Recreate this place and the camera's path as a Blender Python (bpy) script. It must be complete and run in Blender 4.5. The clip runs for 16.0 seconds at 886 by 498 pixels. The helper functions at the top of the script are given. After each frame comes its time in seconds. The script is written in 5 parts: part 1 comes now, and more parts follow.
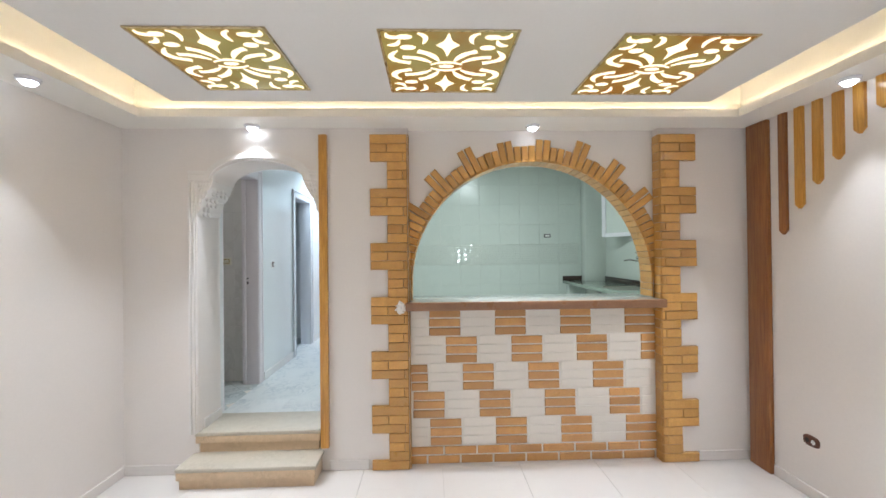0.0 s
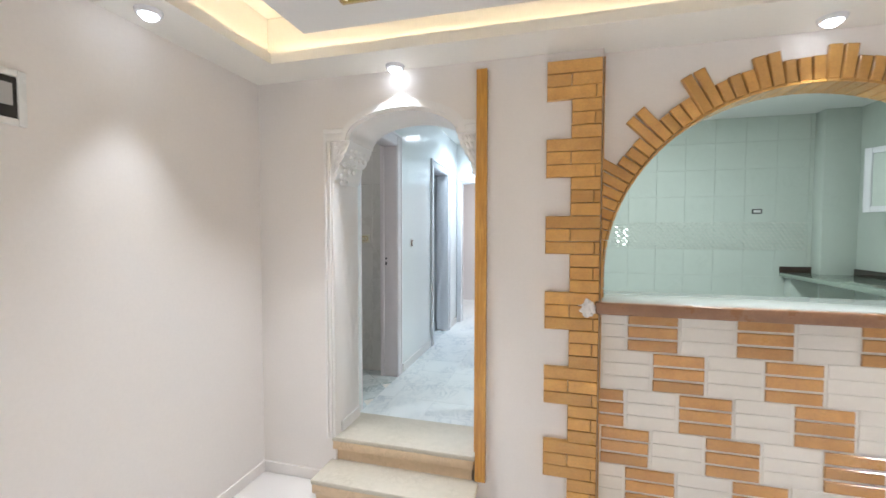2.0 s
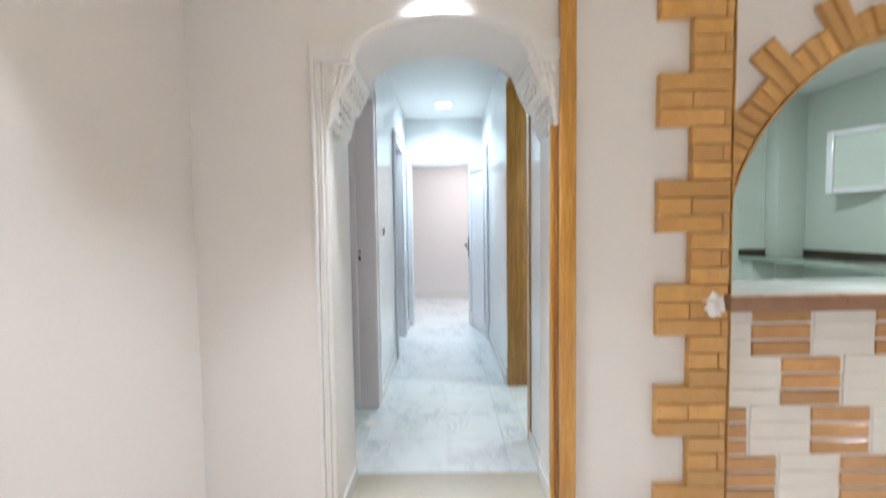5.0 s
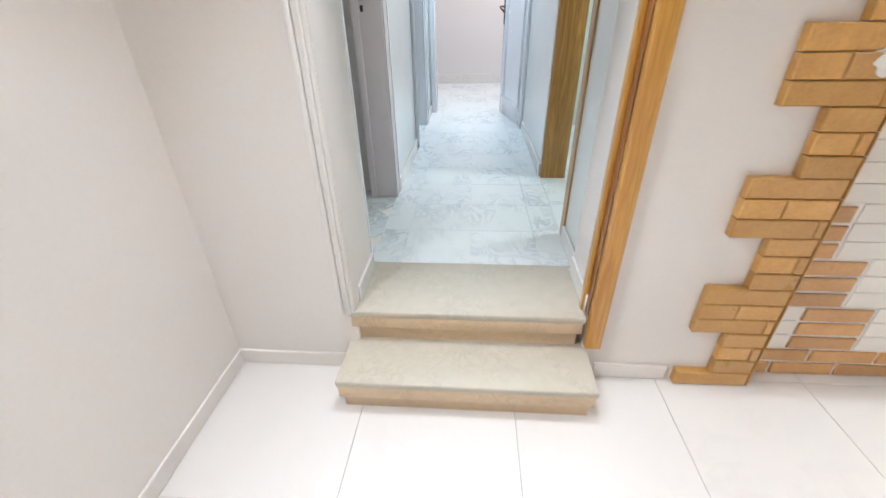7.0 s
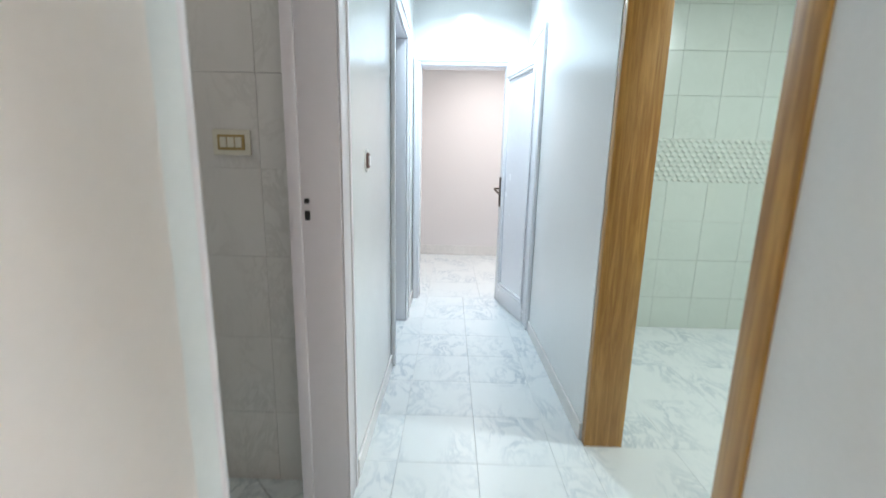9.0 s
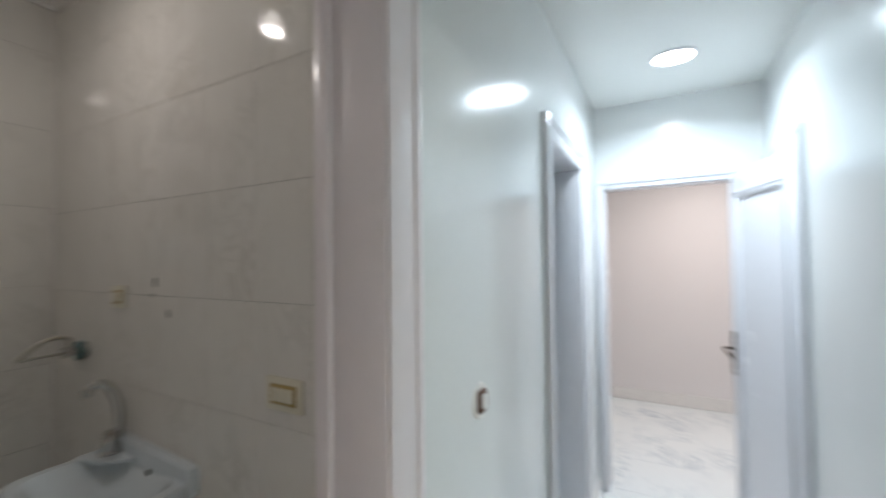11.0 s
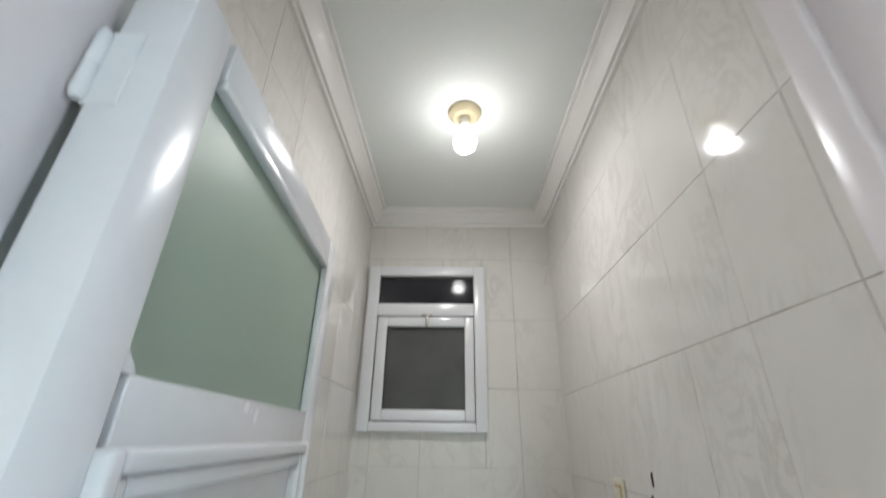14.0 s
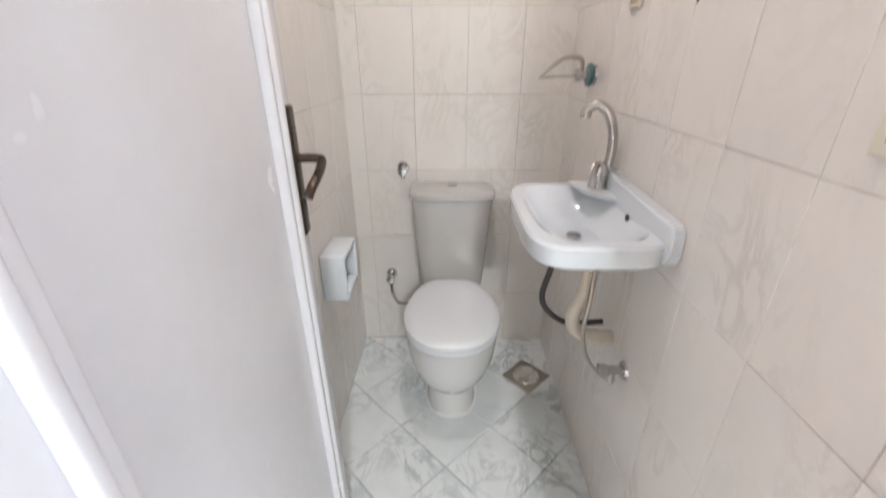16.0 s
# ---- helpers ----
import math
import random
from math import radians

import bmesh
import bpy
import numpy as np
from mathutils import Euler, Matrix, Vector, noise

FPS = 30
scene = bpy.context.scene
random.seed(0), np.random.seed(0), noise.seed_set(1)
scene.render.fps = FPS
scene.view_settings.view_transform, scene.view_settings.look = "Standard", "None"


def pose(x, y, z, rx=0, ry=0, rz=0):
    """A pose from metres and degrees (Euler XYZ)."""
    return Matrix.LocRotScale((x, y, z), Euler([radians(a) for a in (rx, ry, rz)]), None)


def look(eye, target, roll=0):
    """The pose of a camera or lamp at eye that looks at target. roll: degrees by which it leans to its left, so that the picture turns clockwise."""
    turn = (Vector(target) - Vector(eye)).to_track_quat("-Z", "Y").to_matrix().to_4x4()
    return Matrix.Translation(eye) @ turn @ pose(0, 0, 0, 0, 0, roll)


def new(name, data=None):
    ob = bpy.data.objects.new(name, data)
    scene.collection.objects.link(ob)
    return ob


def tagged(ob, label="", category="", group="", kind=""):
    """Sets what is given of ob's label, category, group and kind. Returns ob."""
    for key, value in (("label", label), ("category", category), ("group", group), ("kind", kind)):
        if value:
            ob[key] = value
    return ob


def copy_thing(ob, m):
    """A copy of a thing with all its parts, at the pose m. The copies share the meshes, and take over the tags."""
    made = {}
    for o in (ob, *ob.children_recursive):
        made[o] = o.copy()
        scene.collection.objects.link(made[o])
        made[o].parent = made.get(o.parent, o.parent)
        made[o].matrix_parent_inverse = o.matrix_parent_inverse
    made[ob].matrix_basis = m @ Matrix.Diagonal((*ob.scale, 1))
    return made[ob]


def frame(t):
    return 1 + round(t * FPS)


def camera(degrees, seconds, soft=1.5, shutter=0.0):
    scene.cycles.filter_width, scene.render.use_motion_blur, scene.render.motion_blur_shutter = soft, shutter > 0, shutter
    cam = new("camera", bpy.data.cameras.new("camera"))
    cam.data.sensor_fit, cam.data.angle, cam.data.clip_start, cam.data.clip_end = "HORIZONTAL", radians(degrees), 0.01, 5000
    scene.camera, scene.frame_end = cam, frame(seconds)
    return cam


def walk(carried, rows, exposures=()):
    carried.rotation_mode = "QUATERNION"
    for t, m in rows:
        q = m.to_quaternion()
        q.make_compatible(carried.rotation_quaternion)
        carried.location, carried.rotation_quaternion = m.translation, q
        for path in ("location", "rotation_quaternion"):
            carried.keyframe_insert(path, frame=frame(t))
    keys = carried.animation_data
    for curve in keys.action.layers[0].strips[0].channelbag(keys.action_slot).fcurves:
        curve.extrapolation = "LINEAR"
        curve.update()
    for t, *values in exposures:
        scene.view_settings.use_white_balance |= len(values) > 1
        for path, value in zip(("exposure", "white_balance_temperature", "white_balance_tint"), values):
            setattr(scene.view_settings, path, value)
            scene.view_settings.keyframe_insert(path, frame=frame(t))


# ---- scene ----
cam = camera(94.6, 16.0, shutter=0.5)

PATH = [
    (0, (0.038, -0.003, 1.664), (0.103, 1.996, 1.676), -0.6),
    (0.5, (-0.099, 0.203, 1.666), (0.031, 2.198, 1.65), -1.3),
    (1, (-0.253, 0.36, 1.647), (-0.24, 2.358, 1.566), -0.5),
    (1.5, (-0.314, 0.591, 1.63), (-0.591, 2.571, 1.568), -1.5),
    (2, (-0.375, 0.815, 1.644), (-0.893, 2.745, 1.563), 0.1),
    (2.5, (-0.611, 0.953, 1.631), (-1.085, 2.896, 1.643), -0.1),
    (3, (-0.837, 1.049, 1.664), (-1.175, 3.014, 1.825), 1.0),
    (3.5, (-0.961, 1.215, 1.642), (-1.272, 3.172, 1.91), -0.4),
    (4, (-1.073, 1.371, 1.659), (-1.3, 3.328, 2.006), 0.5),
    (4.5, (-1.225, 1.448, 1.624), (-1.277, 3.423, 1.933), -0.7),
    (5, (-1.258, 1.505, 1.557), (-1.272, 3.502, 1.456), -0.8),
    (5.2, (-1.252, 1.517, 1.526), (-1.284, 3.494, 1.219), -0.4),
    (7.5, (-1.281, 2.186, 1.363), (-1.421, 3.889, 0.324), -1.3),
    (8, (-1.352, 2.546, 1.371), (-1.417, 4.372, 0.56), -0.1),
    (8.5, (-1.418, 2.808, 1.483), (-1.427, 4.74, 0.965), 1.8),
    (8.7, (-1.414, 2.901, 1.494), (-1.431, 4.847, 1.034), 1.6),
    (10.8, (-1.331, 3.674, 1.88), (-1.972, 5.568, 1.897), -2.0),
    (11, (-1.315, 3.721, 1.905), (-2.272, 5.477, 1.951), -0.7),
    (11.5, (-1.287, 3.797, 1.884), (-2.927, 4.936, 1.995), 0.4),
    (12, (-1.371, 3.844, 1.863), (-3.276, 4.439, 1.998), 1.2),
    (12.5, (-1.496, 3.84, 1.893), (-3.459, 4.139, 2.131), 1.6),
    (13, (-1.519, 3.86, 1.911), (-3.448, 3.909, 2.438), 1.1),
    (13.5, (-1.532, 3.923, 1.94), (-3.295, 3.938, 2.884), -0.5),
    (14, (-1.579, 3.929, 1.923), (-3.392, 3.881, 2.765), 0.9),
    (14.5, (-1.656, 3.944, 1.83), (-3.635, 3.896, 2.112), 0.4),
    (15, (-1.711, 3.931, 1.772), (-3.711, 3.906, 1.768), 0.1),
    (15.5, (-1.723, 3.931, 1.708), (-3.666, 3.92, 1.235), 0.3),
    (16, (-1.721, 3.937, 1.64), (-3.532, 3.907, 0.793), -0.1),
]
EXPOSURES = [
    (0.0, 0.90, 6380, 12), (1.2, 1.03, 6420, 12), (2.5, 1.04, 6420, 12), (3.5, 1.03, 6430, 12), (5.0, 1.06, 6430, 12), (7.5, 1.13, 6430, 12), (8.0, 1.16, 6330, 11), (8.5, 1.18, 6420, 10), (10.8, 0.72, 6860, 14), (11.2, 0.75, 6860, 14),
    (12.0, 1.56, 6850, 12), (12.5, 1.98, 6450, 11), (13.5, 1.9, 6400, 10), (14.0, 1.82, 6350, 10), (14.5, 2.1, 6480, 16), (15.0, 2.3, 6600, 19), (15.5, 2.54, 6780, 22), (16.0, 2.66, 6900, 23),
]
walk(cam, [(t, look(eye, target, roll)) for t, eye, target, roll in PATH], EXPOSURES)


# world: night outside the windows
world = bpy.data.worlds.new("night")
scene.world = world
world.use_nodes = True
world.node_tree.nodes["Background"].inputs[0].default_value = (0.01, 0.012, 0.02, 1)
world.node_tree.nodes["Background"].inputs[1].default_value = 0.3

# plan
F = 0.31                      # hall, bathroom and kitchen floor above the living room floor
XL, XR = -2.28, 2.56          # living room side walls
YF, YP = 3.165, 3.235         # front wall, recessed panel wall
HL, HR = -1.745, -0.785       # hall walls
BX, BYL, BYR = -3.475, 3.50, 4.42
JL, JR = 3.594, 4.30          # bathroom door opening

COOL, WARM, BULB = (0.84, 0.92, 1.0), (1.0, 0.84, 0.58), (1.0, 0.985, 0.965)
SPOT_W, HALL_W, KITCHEN_W, BATH_W, FAR_W = 4.7, 10.0, 18.0, 1.0, 14.0


def lamp(name, kind, at, watts, color, size, aim=None, spread=None):
    d = bpy.data.lights.new(name, kind)
    d.energy, d.color = watts, color
    if kind == "AREA":
        d.shape, d.size = "DISK", size
        if spread:
            d.spread = radians(spread)
    else:
        d.shadow_soft_size = size
    ob = new(name, d)
    ob.matrix_world = look(at, aim or (at[0], at[1] + 0.0001, at[2] - 1))
    return ob


# after the first four, unseen spots added round the room to brighten it
SPOTS = [(-1.28, 3.095), (0.834, 3.095), (-2.11, 2.26), (2.42, 2.23), (-2.14, 0.3), (2.45, 0.3), (-2.14, -1.6), (2.45, -1.6),
         (-2.14, -0.65), (2.45, -0.65), (-1.28, -2.45), (0.834, -2.45)]
for sx, sy in SPOTS:
    # gimbal spots, turned a little towards the middle of the room
    lean = (0.85 if sx < -2 else -0.85 if sx > 2 else 0.0, -0.6 if sy > 3 else 1.4 if sy < -2 else 0.0)
    lamp("spot_glow", "AREA", (sx, sy, 2.572), SPOT_W, COOL, 0.055, (sx + lean[0], sy + lean[1] + 0.0001, 0.2), 92 if sy > 3 else 80)
lamp("hall_glow", "AREA", (-1.26, 6.12, 2.917), HALL_W, (0.66, 0.85, 1.0), 0.17, None, 150)
lamp("kitchen_glow", "AREA", (0.75, 4.4, 2.90), KITCHEN_W, (0.82, 0.95, 0.95), 0.25)
lamp("bath_glow", "AREA", (-2.72, 3.97, 2.850), BATH_W, BULB, 0.06)
lamp("far_room_glow", "AREA", (-0.9, 7.6, 2.86), FAR_W, (1.0, 0.95, 0.94), 0.3)


# ---------------------------------------------------------------- materials
class Nodes:
    def __init__(self, name):
        self.m = bpy.data.materials.new(name)
        self.m.use_nodes = True
        self.t = self.m.node_tree
        self.b = self.t.nodes["Principled BSDF"]

    def n(self, kind, **values):
        node = self.t.nodes.new(kind)
        for k, v in values.items():
            node.inputs[k].default_value = v
        return node

    def link(self, a, b):
        self.t.links.new(a, b)

    def coords(self, scale, shuffle=True):
        geo = self.n("ShaderNodeNewGeometry")
        info = self.n("ShaderNodeObjectInfo")
        add = self.n("ShaderNodeVectorMath")
        add.operation = "MULTIPLY_ADD"
        comb = self.n("ShaderNodeCombineXYZ")
        for i in range(3):
            self.link(info.outputs["Random"], comb.inputs[i])
        self.link(comb.outputs[0], add.inputs[0])
        add.inputs[1].default_value = (17.0, 31.0, 23.0) if shuffle else (0, 0, 0)
        self.link(geo.outputs["Position"], add.inputs[2])
        mul = self.n("ShaderNodeVectorMath")
        mul.operation = "MULTIPLY"
        self.link(add.outputs[0], mul.inputs[0])
        mul.inputs[1].default_value = scale
        return mul.outputs[0]

    def noise(self, vec, scale, detail=4, rough=0.55, distort=0.0):
        x = self.n("ShaderNodeTexNoise", Scale=scale, Detail=detail, Roughness=rough, Distortion=distort)
        self.link(vec, x.inputs["Vector"])
        return x.outputs["Fac"]

    def ramp(self, fac, stops):
        r = self.n("ShaderNodeValToRGB")
        el = r.color_ramp.elements
        while len(el) < len(stops):
            el.new(0.5)
        for e, (p, c) in zip(el, stops):
            e.position, e.color = p, (*c, 1) if len(c) == 3 else c
        self.link(fac, r.inputs[0])
        return r.outputs[0]

    def mix(self, fac, a, b, how="MIX"):
        x = self.n("ShaderNodeMix")
        x.data_type, x.blend_type = "RGBA", how
        for sock, v in ((x.inputs[0], fac), (x.inputs[6], a), (x.inputs[7], b)):
            if hasattr(v, "default_value"):
                self.link(v, sock)
            else:
                sock.default_value = v if isinstance(v, float) else (*v, 1)
        return x.outputs[2]

    def bump(self, fac, strength, distance=0.002):
        x = self.n("ShaderNodeBump", Strength=strength, Distance=distance)
        self.link(fac, x.inputs["Height"])
        self.link(x.outputs[0], self.b.inputs["Normal"])

    def out(self, color, rough, metal=0.0, coat=0.0):
        if hasattr(color, "default_value"):
            self.link(color, self.b.inputs["Base Color"])
        else:
            self.b.inputs["Base Color"].default_value = (*color, 1)
        if hasattr(rough, "default_value"):
            self.link(rough, self.b.inputs["Roughness"])
        else:
            self.b.inputs["Roughness"].default_value = rough
        self.b.inputs["Metallic"].default_value = metal
        self.b.inputs["Coat Weight"].default_value = coat
        self.b.inputs["Coat Roughness"].default_value = 0.12
        return self.m


def shade(c, k):
    return tuple(min(1.0, v * k) for v in c)


def paint(name, color, rough=0.5, var=0.05, bump=0.15, scale=1.3, coat=0.0, grain=60.0):
    """Painted plaster, wood or ceramic: faint cloudy variation, roller texture, uneven gloss."""
    x = Nodes(name)
    v = x.coords((1, 1, 1), False)
    cloud = x.noise(v, scale, 5, 0.6)
    fine = x.noise(v, grain, 3, 0.6)
    c = x.mix(cloud, shade(color, 1 - var), shade(color, 1 + var))
    c = x.mix(0.06, c, x.ramp(fine, [(0.3, (0.6, 0.6, 0.6)), (0.7, (1, 1, 1))]), "MULTIPLY")
    r = x.ramp(x.noise(v, scale * 4, 3), [(0.3, (rough * 0.85,) * 3), (0.7, (min(1, rough * 1.15),) * 3)])
    x.bump(fine, bump, 0.0012)
    return x.out(c, r, 0.0, coat)


def marble(name, base, vein, rough=0.12, size=3.0, amount=0.5, tone=0.05, stretch=(1, 1, 1)):
    x = Nodes(name)
    v = x.coords(stretch)
    warp = x.noise(v, size, 6, 0.62, 1.6)
    ridge = x.ramp(warp, [(0.44, (0, 0, 0)), (0.495, (1, 1, 1)), (0.505, (1, 1, 1)), (0.57, (0, 0, 0))])
    patch = x.noise(v, size * 0.55, 4, 0.5)
    mask = x.mix(1.0, ridge, x.ramp(patch, [(0.42, (0, 0, 0)), (0.72, (amount,) * 3)]), "MULTIPLY")
    cloud = x.noise(v, size * 1.7, 6, 0.6)
    c = x.mix(cloud, shade(base, 1 - tone), shade(base, 1 + tone))
    c = x.mix(mask, c, vein)
    x.bump(x.noise(v, 7, 2), 0.03, 0.003)
    return x.out(c, rough)


def brickish(name, base, dark, rough=0.32, coat=0.55):
    x = Nodes(name)
    v = x.coords((1, 1, 1))
    info = x.n("ShaderNodeObjectInfo")
    cloud = x.noise(v, 9, 5, 0.65)
    fine = x.noise(v, 90, 3, 0.7)
    tone = x.ramp(info.outputs["Random"], [(0.0, shade(base, 0.78)), (0.5, base), (1.0, shade(base, 1.18))])
    c = x.mix(x.ramp(cloud, [(0.35, (0, 0, 0)), (0.8, (0.75,) * 3)]), tone, dark)
    c = x.mix(0.25, c, x.ramp(fine, [(0.3, (0.45, 0.45, 0.45)), (0.6, (1, 1, 1))]), "MULTIPLY")
    x.bump(x.noise(v, 45, 5, 0.7), 0.5, 0.004)
    return x.out(c, x.ramp(cloud, [(0.3, (rough * 0.8,) * 3), (0.7, (rough * 1.3,) * 3)]), 0, coat)


def timber(name, base, dark, rough=0.3, coat=0.4, stretch=(14, 14, 0.7)):
    x = Nodes(name)
    v = x.coords(stretch)
    grain = x.noise(v, 3.2, 6, 0.6, 1.2)
    fine = x.noise(v, 16, 4, 0.6)
    c = x.mix(x.ramp(grain, [(0.35, (0, 0, 0)), (0.62, (1, 1, 1))]), base, dark)
    c = x.mix(0.3, c, x.ramp(fine, [(0.35, (0.45, 0.4, 0.35)), (0.6, (1, 1, 1))]), "MULTIPLY")
    x.bump(fine, 0.12, 0.001)
    return x.out(c, rough, 0, coat)


def metal(name, color, rough):
    x = Nodes(name)
    v = x.coords((1, 1, 1), False)
    r = x.ramp(x.noise(v, 30, 3), [(0.3, (rough * 0.7,) * 3), (0.7, (rough * 1.4,) * 3)])
    return x.out(color, r, 1.0)


def glow(name, color, strength):
    x = Nodes(name)
    x.b.inputs["Emission Color"].default_value = (*color, 1)
    x.b.inputs["Emission Strength"].default_value = strength
    return x.out(color, 0.4)


WALL = paint("living_wall_paint", (0.82, 0.77, 0.73), 0.48, 0.03, 0.12, 0.8)
CEILING = paint("ceiling_paint", (0.82, 0.80, 0.77), 0.75, 0.02, 0.06, 0.8)
LIP = paint("cove_paint", (0.86, 0.83, 0.77), 0.6, 0.02, 0.05)
PLASTER = paint("moulded_plaster", (0.83, 0.80, 0.77), 0.4, 0.03, 0.12, 3)
HALLWALL = paint("hall_gloss_paint", (0.80, 0.82, 0.81), 0.17, 0.02, 0.05, 1.0)
HALLCEIL = paint("hall_ceiling_paint", (0.82, 0.83, 0.80), 0.7, 0.02, 0.05)
DOORWHITE = paint("white_enamel", (0.80, 0.80, 0.83), 0.24, 0.02, 0.10, 2.0, 0.2, 25)
JAMBWHITE = paint("pinkish_enamel", (0.81, 0.75, 0.765), 0.36, 0.03, 0.10, 2.0, 0.2, 25)
FARWALL = paint("far_room_paint", (0.80, 0.77, 0.77), 0.55, 0.02, 0.1)
STONE = marble("step_stone", (0.66, 0.49, 0.32), (0.50, 0.36, 0.23), 0.35, 14, 0.7, 0.14)
TREAD = marble("tread_stone", (0.52, 0.47, 0.385), (0.40, 0.35, 0.27), 0.45, 12, 0.6, 0.10)
FLOORTILE = marble("living_floor_tile", (0.70, 0.66, 0.625), (0.6, 0.56, 0.53), 0.14, 2.0, 0.3, 0.03)
HALLTILE = marble("hall_floor_tile", (0.78, 0.81, 0.81), (0.40, 0.47, 0.52), 0.34, 7.0, 0.8, 0.025, (1, 0.6, 1))
BATHFLOOR = marble("bath_floor_tile", (0.78, 0.83, 0.83), (0.33, 0.40, 0.42), 0.14, 6.5, 0.9, 0.12)
BATHTILE = marble("bath_wall_tile", (0.76, 0.73, 0.69), (0.50, 0.47, 0.42), 0.075, 8.0, 0.42, 0.035, (1, 1, 0.55))
KITTILE = marble("kitchen_wall_tile", (0.62, 0.68, 0.62), (0.5, 0.56, 0.5), 0.24, 5, 0.25, 0.03)
SKIRT = marble("skirting_marble", (0.79, 0.77, 0.75), (0.6, 0.59, 0.58), 0.18, 7, 0.5, 0.05)
LIVINGSKIRT = marble("living_skirting", (0.80, 0.755, 0.72), (0.68, 0.64, 0.61), 0.2, 7, 0.5, 0.05)
GROUT = paint("grout", (0.66, 0.625, 0.57), 0.9, 0.1, 0.3, 8)
WHITEGROUT = paint("white_grout", (0.86, 0.82, 0.76), 0.9, 0.06, 0.3, 8)
OCHRE = brickish("ochre_brick", (0.68, 0.37, 0.10), (0.52, 0.24, 0.05))
RUST = brickish("rust_brick", (0.66, 0.35, 0.115), (0.52, 0.235, 0.065))
WHITEBRICK = paint("white_brick", (0.84, 0.79, 0.72), 0.42, 0.04, 0.5, 6, 0.1, 45)
SLAB = brickish("counter_edge_stone", (0.36, 0.18, 0.09), (0.22, 0.10, 0.05), 0.3, 0.4)
SLABTOP = marble("counter_top_stone", (0.42, 0.43, 0.40), (0.3, 0.3, 0.28), 0.1, 12, 0.5, 0.08)
WOOD = timber("varnished_pine", (0.70, 0.37, 0.07), (0.55, 0.24, 0.033))
# red-brown of the wall board; also paints the shade in the post's channel
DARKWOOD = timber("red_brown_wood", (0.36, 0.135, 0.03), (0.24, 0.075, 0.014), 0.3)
OAK = timber("olive_oak", (0.56, 0.31, 0.075), (0.38, 0.18, 0.035), 0.35, 0.3)
CERAMIC = paint("glazed_ceramic", (0.71, 0.77, 0.81), 0.07, 0.01, 0.0, 2, 0.5)
CISTERN = paint("grey_ceramic", (0.50, 0.485, 0.465), 0.12, 0.02, 0.0, 2, 0.4)
BOWL = paint("pale_ceramic", (0.66, 0.655, 0.645), 0.10, 0.02, 0.0, 2, 0.4)
TEAL = paint("teal_plastic", (0.03, 0.12, 0.13), 0.3, 0.1, 0.02)
SEATPLASTIC = paint("seat_plastic", (0.74, 0.77, 0.79), 0.18, 0.01, 0.0, 2)
CHROME = metal("chrome", (0.52, 0.51, 0.50), 0.13)
BRIGHT = metal("worn_bright_steel", (0.80, 0.79, 0.76), 0.3)
STEEL = metal("brushed_steel", (0.42, 0.39, 0.34), 0.35)
BRONZE = metal("dark_bronze", (0.09, 0.07, 0.055), 0.32)
BRASS = metal("pale_brass", (0.62, 0.50, 0.30), 0.30)
PVC = paint("window_pvc", (0.80, 0.80, 0.82), 0.22, 0.01, 0.02)
PIPE = paint("cream_pipe", (0.72, 0.65, 0.55), 0.4, 0.05, 0.05)
RUBBER = paint("dark_rubber", (0.05, 0.045, 0.04), 0.5, 0.1, 0.05)
BLACK = paint("dark_cavity", (0.025, 0.022, 0.02), 0.5, 0.1, 0.05)
IVORY = paint("ivory_plastic", (0.74, 0.70, 0.58), 0.3, 0.02, 0.02)
YELLOWED = paint("yellowed_plastic", (0.62, 0.53, 0.34), 0.35, 0.06, 0.02)
TAN = paint("tan_plastic", (0.45, 0.32, 0.12), 0.3, 0.05, 0.02)
WHITEPLASTIC = paint("white_plastic", (0.80, 0.80, 0.78), 0.3, 0.02, 0.02)
BROWNPLASTIC = paint("brown_plastic", (0.12, 0.045, 0.025), 0.35, 0.1, 0.02)
DARKSTRIP = marble("dark_granite", (0.055, 0.035, 0.028), (0.12, 0.09, 0.07), 0.15, 25, 0.5, 0.3)
GREENTOP = marble("green_worktop", (0.30, 0.36, 0.30), (0.18, 0.22, 0.18), 0.12, 14, 0.5, 0.1)
SPOTLENS = glow("spot_lens", COOL, 7.0)
HALLLENS = glow("hall_lens", COOL, 12.0)
BULBGLASS = glow("bulb_glass", BULB, 3.2)
LED = glow("warm_led", WARM, 7.5)
PANELLIT = glow("lit_motif", (1.0, 0.87, 0.62), 0.62)


def gold_glass():
    x = Nodes("backlit_gold_glass")
    v = x.coords((1, 1, 1))
    c = x.ramp(x.noise(v, 2.2, 3), [(0.38, (0.24, 0.105, 0.014)), (0.62, (0.24, 0.20, 0.062))])
    x.link(c, x.b.inputs["Emission Color"])
    x.b.inputs["Emission Strength"].default_value = 0.36
    return x.out(c, 0.15)


GOLD = gold_glass()


def glass(name, tint, rough, seen=0.85):
    x = Nodes(name)
    v = x.coords((1, 1, 1), False)
    x.bump(x.noise(v, 25, 4), 0.25 if rough > 0.1 else 0.02, 0.003)
    x.b.inputs["Transmission Weight"].default_value = seen
    x.b.inputs["IOR"].default_value = 1.45
    return x.out(tint, rough)


FROSTED = glass("frosted_green_glass", (0.62, 0.74, 0.64), 0.45, 0.6)
DARKGLASS = paint("wired_dark_glass", (0.10, 0.10, 0.10), 0.12, 0.2, 0.05, 6)
DUSKGLASS = paint("dark_window_glass", (0.022, 0.022, 0.028), 0.06, 0.2, 0.03, 6)


